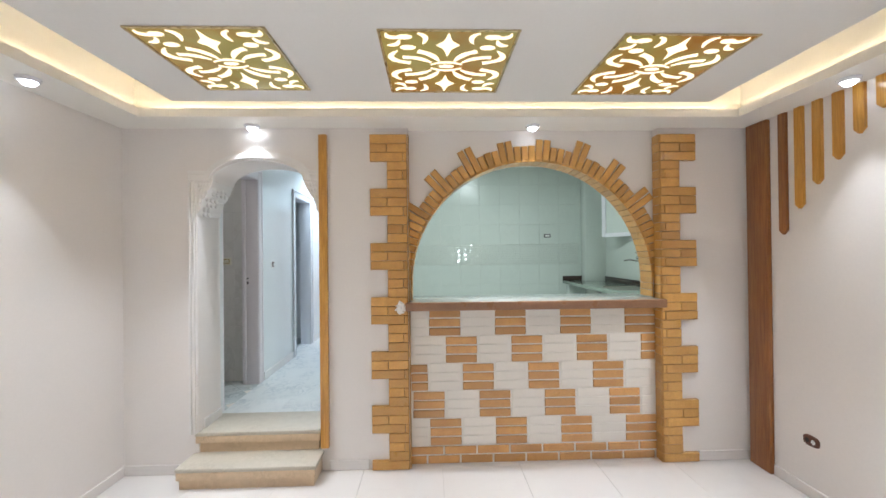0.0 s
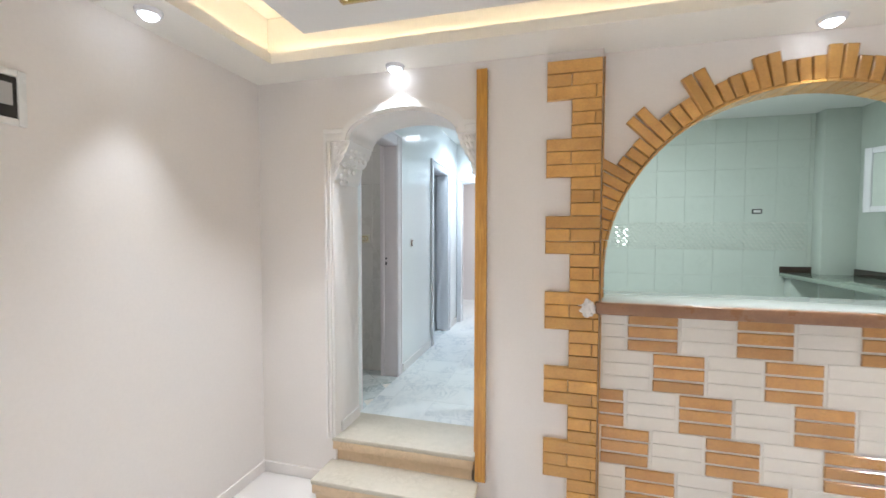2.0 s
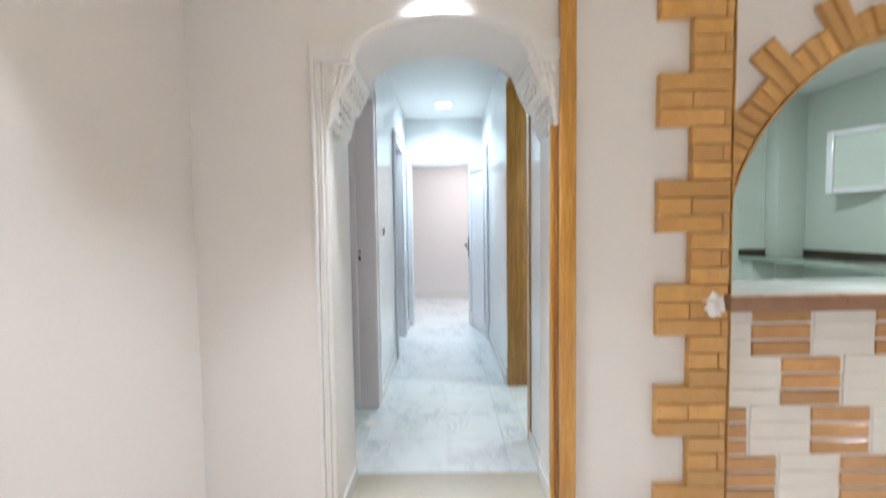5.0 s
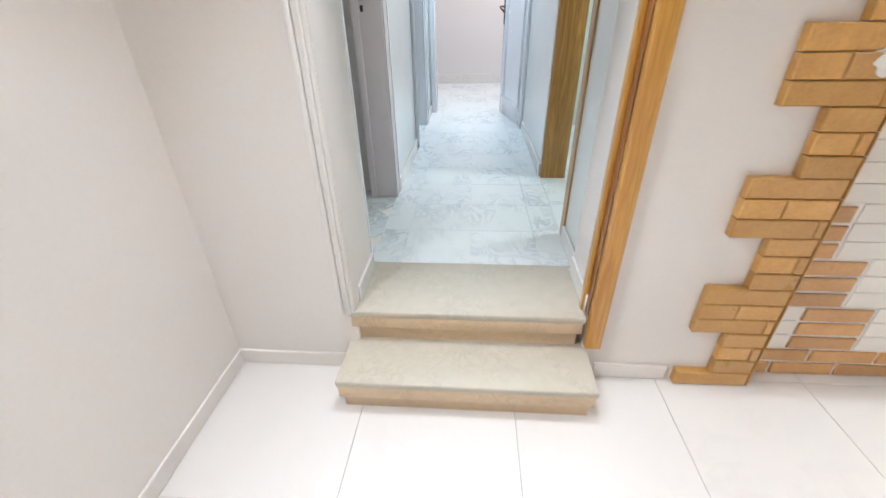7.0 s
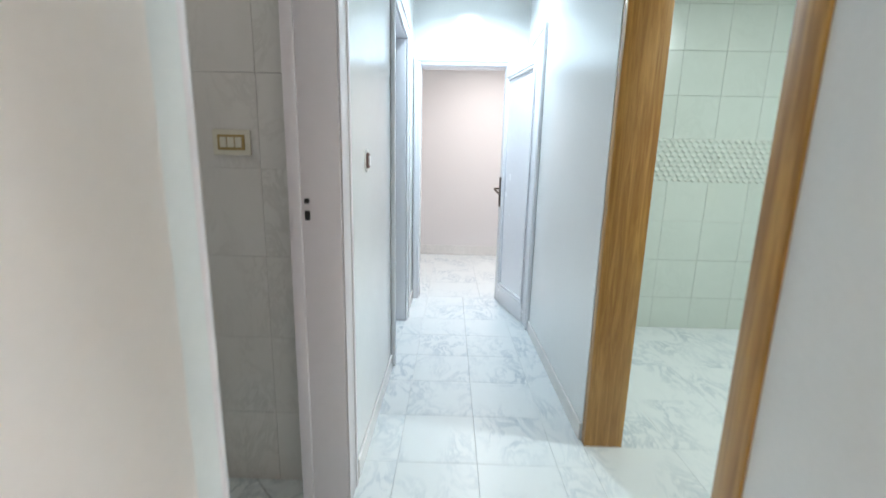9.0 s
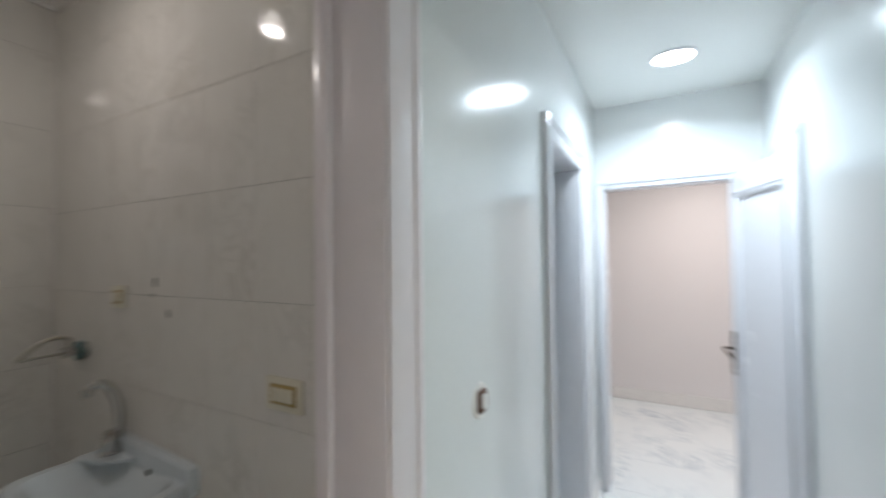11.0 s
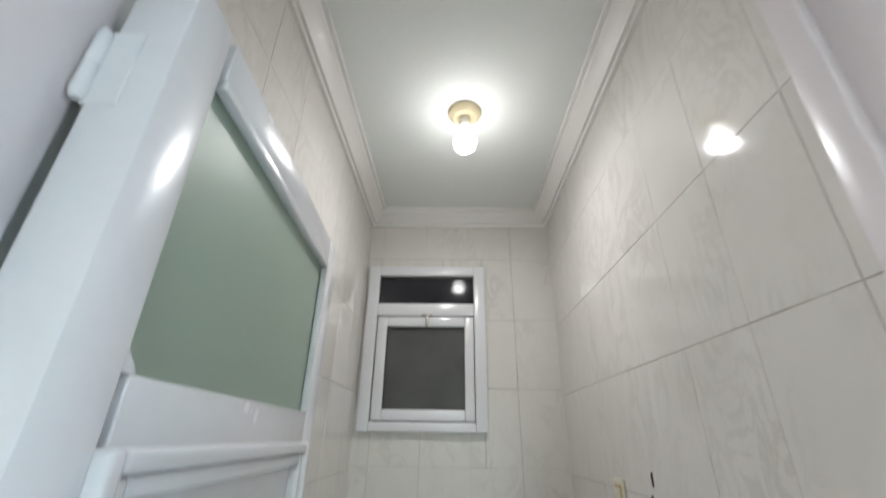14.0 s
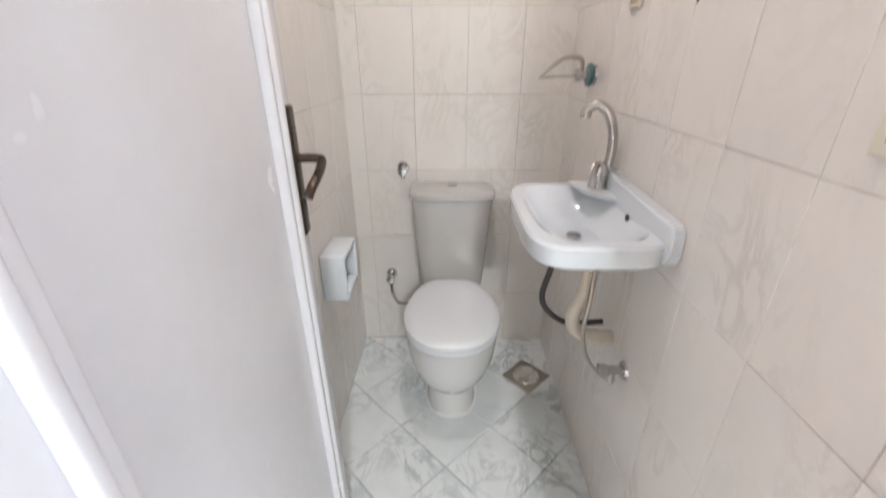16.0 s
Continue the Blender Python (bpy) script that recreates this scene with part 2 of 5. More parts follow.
# ---------------------------------------------------------------- builders
def bx(bm, x0, x1, y0, y1, z0, z1, bevel=0.0, seg=2):
    got = bmesh.ops.create_cube(bm, size=1, matrix=Matrix.LocRotScale(((x0 + x1) / 2, (y0 + y1) / 2, (z0 + z1) / 2), None, (abs(x1 - x0), abs(y1 - y0), abs(z1 - z0))))
    if bevel:
        edges = list({e for v in got["verts"] for e in v.link_edges})
        bmesh.ops.bevel(bm, geom=edges, offset=bevel, segments=seg, affect="EDGES", profile=0.5)
    return bm


def block(x0, x1, y0, y1, z0, z1, bevel=0.0, seg=2):
    return bx(bmesh.new(), x0, x1, y0, y1, z0, z1, bevel, seg)


def prism(bm, pts, vec):
    """A solid from a flat outline and the way it is pushed."""
    a = [bm.verts.new(p) for p in pts]
    b = [bm.verts.new(Vector(p) + Vector(vec)) for p in pts]
    bm.faces.new(a)
    bm.faces.new(b[::-1])
    n = len(a)
    for i in range(n):
        bm.faces.new((a[i], b[i], b[(i + 1) % n], a[(i + 1) % n]))
    bmesh.ops.recalc_face_normals(bm, faces=bm.faces[:])
    return bm


def loft(bm, rings, cap=True):
    rows = [[bm.verts.new(p) for p in r] for r in rings]
    n = len(rows[0])
    for a, b in zip(rows, rows[1:]):
        for i in range(n):
            bm.faces.new((a[i], a[(i + 1) % n], b[(i + 1) % n], b[i]))
    if cap:
        bm.faces.new(rows[0][::-1])
        bm.faces.new(rows[-1])
    bmesh.ops.recalc_face_normals(bm, faces=bm.faces[:])
    return bm


def ring(cx, cy, z, rx, ry, power=2.0, n=40, front=1.0):
    """A rounded outline; front > 1 stretches its +x half."""
    out = []
    for i in range(n):
        a = 2 * math.pi * i / n
        c, s = math.cos(a), math.sin(a)
        px = math.copysign(abs(c) ** (2 / power), c) * rx * (front if c > 0 else 1)
        py = math.copysign(abs(s) ** (2 / power), s) * ry
        out.append((cx + px, cy + py, z))
    return out


def lathe(bm, profile, at, axis="z", n=24):
    """profile: (radius, height) pairs about an axis through at."""
    rings = []
    for r, h in profile:
        row = []
        for i in range(n):
            a = 2 * math.pi * i / n
            p, q = max(r, 0.0002) * math.cos(a), max(r, 0.0002) * math.sin(a)
            d = {"z": (p, q, h), "y": (p, h, q), "x": (h, p, q)}[axis]
            row.append((at[0] + d[0], at[1] + d[1], at[2] + d[2]))
        rings.append(row)
    return loft(bm, rings)


def tube(bm, pts, r, n=10):
    pts = [Vector(p) for p in pts]
    rings = []
    up = Vector((0.13, 0.31, 0.94)).normalized()
    for i, p in enumerate(pts):
        d = (pts[min(i + 1, len(pts) - 1)] - pts[max(i - 1, 0)]).normalized()
        side = d.cross(up).normalized()
        u2 = side.cross(d).normalized()
        rr = r[i] if isinstance(r, (list, tuple)) else r
        rings.append([p + (side * math.cos(2 * math.pi * k / n) + u2 * math.sin(2 * math.pi * k / n)) * rr for k in range(n)])
    return loft(bm, rings)


def curve(pts, n=8):
    """Points along a smooth line through pts."""
    p = [Vector(q) for q in pts]
    p = [p[0] * 2 - p[1]] + p + [p[-1] * 2 - p[-2]]
    out = []
    for i in range(1, len(p) - 2):
        for k in range(n):
            t = k / n
            out.append(0.5 * (2 * p[i] + (p[i + 1] - p[i - 1]) * t + (2 * p[i - 1] - 5 * p[i] + 4 * p[i + 1] - p[i + 2]) * t * t + (3 * p[i] - p[i - 1] - 3 * p[i + 1] + p[i + 2]) * t ** 3))
    out.append(p[-2])
    return out


def make(name, bm, material, smooth=True):
    me = bpy.data.meshes.new(name)
    bm.to_mesh(me)
    bm.free()
    me.materials.append(material)
    if smooth:
        me.shade_smooth()
        me.set_sharp_from_angle(angle=radians(32))
    return me


def part(name, bm, material, parent, label=""):
    ob = new(name, make(name, bm, material))
    ob.parent = parent
    return tagged(ob, label) if label else ob


def thing(name, label, category, group="", at=None):
    return tagged(placed(new(name), at), label, category, group)


def placed(ob, at):
    if at is not None:
        ob.matrix_world = at if isinstance(at, Matrix) else Matrix.Translation(at)
    return ob


def solid(name, bm, material, label, category, group=""):
    return tagged(new(name, make(name, bm, material)), label, category, group)


def struct(name, bm, material, label="", category=""):
    return tagged(new(name, make(name, bm, material)), label, category, "", "structure")


PIECES = {}


def piece_mesh(name, w, h, d, material, chamfer):
    key = (name, round(w, 3), round(h, 3), round(d, 3), material.name)
    if key not in PIECES:
        c, v = chamfer, []
        for z, i in ((0, 0), (d - c, 0), (d, c)):
            v += [(i, i, z), (w - i, i, z), (w - i, h - i, z), (i, h - i, z)]
        f = [(3, 2, 1, 0), (8, 9, 10, 11)]
        for r in (0, 4):
            f += [(r + k, r + (k + 1) % 4, r + 4 + (k + 1) % 4, r + 4 + k) for k in range(4)]
        me = bpy.data.meshes.new(name)
        me.from_pydata(v, [], f)
        me.materials.append(material)
        PIECES[key] = me
    return PIECES[key]


def piece(name, w, h, d, material, m, parent, chamfer=0.002):
    """A flat piece: w and h along the local x and y, proud along local z."""
    ob = new(name, piece_mesh(name, w, h, d, material, chamfer))
    ob.parent = parent
    ob.matrix_world = m
    return ob


def facing(ox, oy, oz, u, v):
    """A pose whose x runs along u and y along v."""
    u, v = Vector(u), Vector(v)
    w = u.cross(v)
    return Matrix(((u.x, v.x, w.x, ox), (u.y, v.y, w.y, oy), (u.z, v.z, w.z, oz), (0, 0, 0, 1)))


def cut(rect, holes):
    parts = [rect]
    for hx0, hx1, hy0, hy1 in holes:
        nxt = []
        for x0, x1, y0, y1 in parts:
            if hx1 <= x0 or hx0 >= x1 or hy1 <= y0 or hy0 >= y1:
                nxt.append((x0, x1, y0, y1))
                continue
            if hx0 > x0:
                nxt.append((x0, hx0, y0, y1))
            if hx1 < x1:
                nxt.append((hx1, x1, y0, y1))
            a, b = max(x0, hx0), min(x1, hx1)
            if hy0 > y0:
                nxt.append((a, b, y0, hy0))
            if hy1 < y1:
                nxt.append((a, b, hy1, y1))
        parts = nxt
    return [p for p in parts if p[1] - p[0] > 0.012 and p[3] - p[2] > 0.012]


def tiling(name, material, parent, u0, u1, v0, v1, tw, th, us, vs, place, depth=0.008, gap=0.0015, holes=(), chamfer=0.0015):
    """Tiles over a rectangle: us and vs are where a joint runs; place(u, v) gives the pose of a tile's corner."""
    i0, i1 = math.floor((u0 - us) / tw), math.ceil((u1 - us) / tw)
    j0, j1 = math.floor((v0 - vs) / th), math.ceil((v1 - vs) / th)
    for i in range(i0, i1):
        for j in range(j0, j1):
            r = (max(u0, us + i * tw), min(u1, us + (i + 1) * tw), max(v0, vs + j * th), min(v1, vs + (j + 1) * th))
            if r[1] - r[0] < 0.012 or r[3] - r[2] < 0.012:
                continue
            for a, b, c, d in cut(r, holes):
                w, h = b - a - gap, d - c - gap
                if w > 0.01 and h > 0.01:
                    piece(name, w, h, depth + random.uniform(0, 0.0006), material, place(a + gap / 2, c + gap / 2), parent, chamfer)


# ---------------------------------------------------------------- structure
def arc(cx, cz, rx, rz, a0, a1, n):
    return [(cx + rx * math.cos(radians(a0 + (a1 - a0) * i / n)), cz + rz * math.sin(radians(a0 + (a1 - a0) * i / n))) for i in range(n + 1)]


floor = struct("floor", block(XL - 0.1, XR + 0.1, -2.6, 3.3, -0.12, -0.011), WHITEGROUT, "pale glossy tiled living room floor", "floor")
floor_hall = struct("floor_hall", block(-3.6, 2.8, 3.48, 8.9, 0.15, F - 0.011), WHITEGROUT, "white marbled tile floor of the hall", "floor")
struct("wall_left", block(XL - 0.14, XL, -2.6, 3.3, -0.1, 3.0), WALL, "plain off-white painted plaster wall", "wall")
struct("wall_right", block(XR, XR + 0.06, -2.6, 3.3, -0.1, 3.0), WALL, "plain off-white painted plaster wall", "wall")
struct("wall_back", block(XL - 0.14, XR + 0.1, -2.7, -2.6, -0.1, 3.0), WALL, "plain off-white painted plaster wall", "wall")

ARCH = arc(-1.262, 2.215, 0.342, 0.155, 180, 0, 28)
outline = [(XL - 0.14, -0.1), (-1.725, -0.1), (-1.725, 2.215)] + ARCH + [(-0.80, 2.215), (-0.80, -0.1), (-0.125, -0.1), (-0.125, 3.0), (XL - 0.14, 3.0)]
wall_front = struct("wall_front", prism(bmesh.new(), [(x, YF, z) for x, z in outline], (0, 0.325, 0)), WALL, "off-white plaster wall with an arched doorway", "wall")
wall_front_2 = struct("wall_front_2", block(1.84, XR + 0.1, YF, 3.45, -0.1, 3.0), WALL, "off-white plaster wall beside the serving hatch", "wall")
hatch_wall = struct("wall_hatch_lower", block(-0.125, 1.84, YP - 0.014, 3.40, -0.1, 1.205), WHITEGROUT, "low wall under the serving hatch", "wall")
AX, AZ, AR = 0.853, 1.415, 0.965
hatch = [(-0.125, 1.205), (AX - AR, 1.205)] + arc(AX, AZ, AR, AR, 180, 0, 48) + [(AX + AR, 1.205), (1.84, 1.205), (1.84, 3.0), (-0.125, 3.0)]
wall_hatch = struct("wall_hatch_upper", prism(bmesh.new(), [(x, YP, z) for x, z in hatch], (0, 0.155, 0)), WALL, "off-white plaster wall with a round-arched serving hatch", "wall")

# dropped ceiling of the living room: border, floating centre, slab above
bm = bmesh.new()
for x0, x1, y0, y1 in ((XL, -1.97, -2.6, YP), (2.29, XR, -2.6, YP), (-1.97, 2.29, 2.89, YP), (-1.97, 2.29, -2.6, -2.3)):
    bx(bm, x0, x1, y0, y1, 2.62, 2.68)
for x0, x1, y0, y1 in ((XL, -2.06, -2.6, YP), (2.38, XR, -2.6, YP), (-2.06, 2.38, 2.98, YP), (-2.06, 2.38, -2.6, -2.39)):
    bx(bm, x0, x1, y0, y1, 2.68, 2.93)
struct("ceiling_border", bm, LIP, "dropped plasterboard border with a lit cove", "ceiling")
struct("ceiling", block(-1.61, 1.93, -1.95, 2.68, 2.65, 2.72, 0.004), CEILING, "floating white plasterboard ceiling panel", "ceiling")
struct("ceiling_slab", block(XL - 0.1, XR + 0.1, -2.65, 3.5, 2.93, 3.02), LIP, "plain slab above the floating ceiling", "ceiling")

# hall
struct("wall_hall_left", bx(bx(bx(bx(bx(bmesh.new(), -1.889, HL, 3.49, JL - 0.02, F - 0.1, 2.95), -1.889, HL, JL - 0.02, JR + 0.02, 2.445, 2.95), -1.889, HL, JR + 0.02, 5.44, F - 0.1, 2.95), -1.889, HL, 5.44, 6.15, 2.42, 2.95), -1.889, HL, 6.15, 6.72, F - 0.1, 2.95), HALLWALL, "glossy pale painted hall wall with door openings", "wall")
struct("wall_hall_right", bx(bx(bx(bx(bx(bmesh.new(), HR, -0.645, 3.49, 3.782, F - 0.1, 2.95), HR, -0.645, 3.782, 4.71, 2.66, 2.95), HR, -0.645, 4.71, 6.05, F - 0.1, 2.95), HR, -0.645, 6.05, 6.64, 2.42, 2.95), HR, -0.645, 6.64, 6.72, F - 0.1, 2.95), HALLWALL, "glossy pale painted hall wall with openings", "wall")
struct("wall_hall_end", bx(bx(bx(bmesh.new(), -3.4, -1.70, 6.72, 6.86, F - 0.1, 2.95), -0.88, 1.2, 6.72, 6.86, F - 0.1, 2.95), -1.70, -0.88, 6.72, 6.86, 2.38, 2.95), HALLWALL, "glossy pale wall at the end of the hall", "wall")
struct("ceiling_hall", block(-1.889, -0.645, 3.40, 6.86, 2.93, 3.03), HALLCEIL, "plain white hall ceiling", "ceiling")
# rooms beyond the hall doors
struct("wall_far_room", bx(bx(bx(bmesh.new(), -2.9, 1.0, 8.75, 8.87, F - 0.1, 3.0), -3.0, -2.9, 6.86, 8.87, F - 0.1, 3.0), 1.0, 1.1, 6.86, 8.87, F - 0.1, 3.0), FARWALL, "pinkish white bedroom walls", "wall")
struct("ceiling_far_room", block(-3.0, 1.1, 6.72, 8.87, 2.88, 2.98), HALLCEIL, "plain white bedroom ceiling", "ceiling")
struct("wall_side_room", bx(bx(bx(bmesh.new(), -3.4, -1.889, 4.60, 4.70, F - 0.1, 3.0), -3.4, -3.3, 4.7, 6.72, F - 0.1, 3.0), -3.4, -1.889, 6.62, 6.72, F - 0.1, 3.0), HALLWALL, "plain walls of the side room", "wall")
struct("ceiling_side_room", block(-3.4, -1.889, 4.6, 6.72, 2.88, 2.98), HALLCEIL, "plain ceiling of the side room", "ceiling")

# bathroom
WY0, WY1, WZ0, WZ1 = 3.56, 4.06, 1.97, 2.67
struct("wall_bath_back", bx(bx(bx(bx(bmesh.new(), BX - 0.14, BX, 3.36, WY0, F - 0.1, 3.1), BX - 0.14, BX, WY1, 4.56, F - 0.1, 3.1), BX - 0.14, BX, WY0, WY1, F - 0.1, WZ0), BX - 0.14, BX, WY0, WY1, WZ1, 3.1), GROUT, "bathroom end wall with a small window", "wall")
struct("wall_bath_left", block(BX, -1.889, 3.38, BYL, F - 0.1, 3.1), GROUT, "bathroom side wall", "wall")
struct("wall_bath_right", block(BX, -1.889, BYR, 4.56, F - 0.1, 3.1), GROUT, "bathroom side wall with the basin", "wall")
struct("ceiling_bath", block(BX - 0.1, -1.80, 3.38, 4.56, 3.0, 3.1), HALLCEIL, "plain white bathroom ceiling", "ceiling")
struct("wall_bath_front", bx(bx(bmesh.new(), -1.889, -1.80, 3.4, 4.56, 2.9, 3.1), -1.93, -1.889, 3.50, 3.56, F, 3.0), HALLCEIL, "strip of wall above the bathroom door", "wall")

# plaster cornice round the bathroom ceiling
def cornice_profile(d):
    return [(0, 0), (0.012, 0), (0.012, 0.018), (0.022, 0.018), (0.03, 0.03), (0.05, 0.05), (0.062, 0.058), (0.062, 0.066), (0.075, 0.066), (0.075, 0.08), (0, 0.08)]


bm = bmesh.new()
rings = []
x0, x1, y0, y1 = BX + 0.008, -1.889, BYL + 0.008, BYR - 0.008
for o, h in cornice_profile(0)[1:]:
    z = 2.92 + h
    rings.append([(x0 + o, y0 + o, z), (x1 - o, y0 + o, z), (x1 - o, y1 - o, z), (x0 + o, y1 - o, z)])
loft(bm, [[(x0 - 0.004, y0 - 0.004, 2.92), (x1, y0 - 0.004, 2.92), (x1, y1 + 0.004, 2.92), (x0 - 0.004, y1 + 0.004, 2.92)]] + rings, False)
struct("trim_cornice", bm, PLASTER, "white stepped plaster cornice", "cornice")

# kitchen
KY, KX = 6.15, 2.65
struct("wall_kitchen_back", block(-0.645, KX + 0.1, KY, KY + 0.12, F - 0.1, 3.0), WHITEGROUT, "tiled kitchen end wall", "wall")
struct("wall_kitchen_right", bx(bx(bx(bx(bmesh.new(), KX, KX + 0.14, 3.3, 4.60, F - 0.1, 3.0), KX, KX + 0.14, 5.10, KY, F - 0.1, 3.0), KX, KX + 0.14, 4.60, 5.10, F - 0.1, 1.82), KX, KX + 0.14, 4.60, 5.10, 2.48, 3.0), KITTILE, "pale green tiled kitchen wall with a window", "wall")
struct("wall_kitchen_column", block(2.34, KX, 5.98, KY, F, 2.93, 0.004), KITTILE, "tiled pipe casing in the kitchen corner", "column")
struct("ceiling_kitchen", block(-0.645, KX + 0.1, 3.40, KY + 0.1, 2.93, 3.02), HALLCEIL, "plain white kitchen ceiling", "ceiling")

# stairs of the arched doorway
def stair(name, x0, x1, y0, y1, z0, z1, label):
    t = tagged(new(name), label, "step", "", "structure")
    t.matrix_world = Matrix.Translation(((x0 + x1) / 2, (y0 + y1) / 2, z0))
    inv = t.matrix_world.inverted()
    a = part("riser", block(x0 + 0.02, x1 - 0.02, y0 + 0.025, y1, z0, z1 - 0.028), STONE, t)
    b = part("tread", block(x0, x1, y0, y1, z1 - 0.03, z1, 0.007, 3), TREAD, t)
    c = part("nosing", block(x0 + 0.006, x1 - 0.006, y0 + 0.003, y0 + 0.04, z1 - 0.085, z1 - 0.028, 0.006), STONE, t)
    for o in (a, b, c):
        o.matrix_parent_inverse = inv
    return t


stair("step_1", -1.768, -0.785, 2.93, 3.27, 0.0, 0.155, "lower beige stone step before the arch")
stair("step_2", -1.755, -0.808, 3.155, 3.535, 0.155, F + 0.002, "upper beige stone step with a pale slab")

# skirting
bm = bmesh.new()
for r in ((XL, XL + 0.012, -2.6, YF, 0, 0.075), (XL + 0.012, -1.80, YF - 0.012, YF, 0, 0.075), (-0.74, -0.44, YF - 0.012, YF, 0, 0.075), (XR - 0.012, XR, -2.6, 2.93, 0, 0.075), (2.14, XR - 0.012, YF - 0.012, YF, 0, 0.075)):
    bx(bm, *r, 0.003, 1)
struct("baseboard", bm, LIVINGSKIRT, "low pale marble skirting", "skirting")
bm = bmesh.new()
for r in ((HL, HL + 0.012, JR + 0.13, 5.35, F, F + 0.085), (HL, HL + 0.012, 6.24, 6.72, F, F + 0.085), (HR - 0.012, HR, 4.715, 5.985, F, F + 0.085), (-1.725, -1.713, 3.23, 3.49, F, F + 0.075), (HR - 0.015, HR - 0.002, 3.49, 3.780, F, F + 0.085), (-0.812, -0.80, 3.20, 3.485, F, F + 0.085), (-1.889, -1.20, 8.738, 8.75, F, F + 0.13), (-1.20, 0.9, 8.738, 8.75, F, F + 0.13)):
    bx(bm, *r, 0.003, 1)
struct("baseboard_hall", bm, SKIRT, "pale marble skirting of the hall", "skirting")


# ---------------------------------------------------------------- doors
def frame_set(name, along, a0, a1, z1, w0, w1, material, label, cw=0.095, faces=(1, 1), stop=None, near_casing=True, proud=0.026):
    """A lined opening with moulded casings. along 'y': the wall runs along y between x = w0 and w1; 'x' the other way."""
    t = tagged(new(name), label, "door frame", "", "structure")

    def put(nm, p0, p1, q0, q1, z0, zt, bev=0.004):
        r = (q0, q1, p0, p1) if along == "y" else (p0, p1, q0, q1)
        part(nm, block(*r, z0, zt, bev), material, t)
    put("jamb", a0 - 0.02, a0, w0 + (0.0 if near_casing else 0.043), w1, F, z1)
    put("jamb", a1, a1 + 0.02, w0, w1, F, z1)
    put("head", a0 - 0.02, a1 + 0.02, w0, w1, z1, z1 + 0.02)
    for side, (q, sgn) in zip(faces, ((w1, 1), (w0, -1))):
        if not side:
            continue
        for nm, p0, p1, z0, zt in (("casing", a0 - cw, a0 - 0.004, F, z1 + cw), ("casing", a1 + 0.004, a1 + cw, F, z1 + cw), ("casing_head", a0 - 0.004, a1 + 0.004, z1 + 0.004, z1 + cw)):
            if not near_casing and p0 < a0 - 0.01:
                continue
            put(nm, p0, p1, min(q, q + sgn * proud * 0.6), max(q, q + sgn * proud * 0.6), z0, zt, 0.005)
        e = 0.022
        for nm, p0, p1, z0, zt in (("casing_bead", a0 - cw - 0.004, a0 - cw + e, F, z1 + cw + 0.004), ("casing_bead", a1 + cw - e, a1 + cw + 0.004, F, z1 + cw + 0.004), ("casing_bead", a0 - cw + e, a1 + cw - e, z1 + cw - e, z1 + cw + 0.004)):
            if not near_casing and p1 < a0 + 0.01:
                continue
            put(nm, p0, p1, min(q, q + sgn * proud), max(q, q + sgn * proud), z0, zt, 0.006)
    if stop is not None:
        put("stop", a0, a0 + 0.012, stop, stop + 0.04, F, z1)
        put("stop", a1 - 0.012, a1, stop, stop + 0.04, F, z1)
    return t


def strike(t, at, face):
    for dz, h in ((0.045, 0.016), (0.0, 0.03)):
        b = block(at[0] - 0.008, at[0] + 0.008, at[1] - 0.003, at[1] + 0.003, at[2] + dz - h / 2, at[2] + dz + h / 2, 0.002, 1)
        part("strike_hole", b, BLACK, t, "dark latch hole")


door_1 = frame_set("door_1", "y", JL, JR, 2.425, -1.889, HL, JAMBWHITE, "pinkish white moulded bathroom door frame", 0.105, (1, 0), None, False, 0.013)
strike(door_1, (-1.850, JR - 0.002, 1.36), (0, 1))
part("rebate", block(-1.905, -1.868, JR - 0.012, JR + 0.03, F, 2.425, 0.003), JAMBWHITE, door_1)
door_2 = frame_set("door_2", "y", 5.46, 6.13, 2.40, -1.889, HL, DOORWHITE, "white enamelled door frame of a side room", 0.095, (1, 0))
door_3 = frame_set("door_3", "y", 6.07, 6.62, 2.40, HR, -0.645, DOORWHITE, "white enamelled door frame near the hall's end", 0.075, (0, 1))
strike(door_3, (-0.772, 6.072, 1.337), (0, 1))
door_4 = frame_set("door_4", "x", -1.68, -0.90, 2.36, 6.72, 6.86, DOORWHITE, "white enamelled door frame of a bedroom", 0.055, (0, 1))


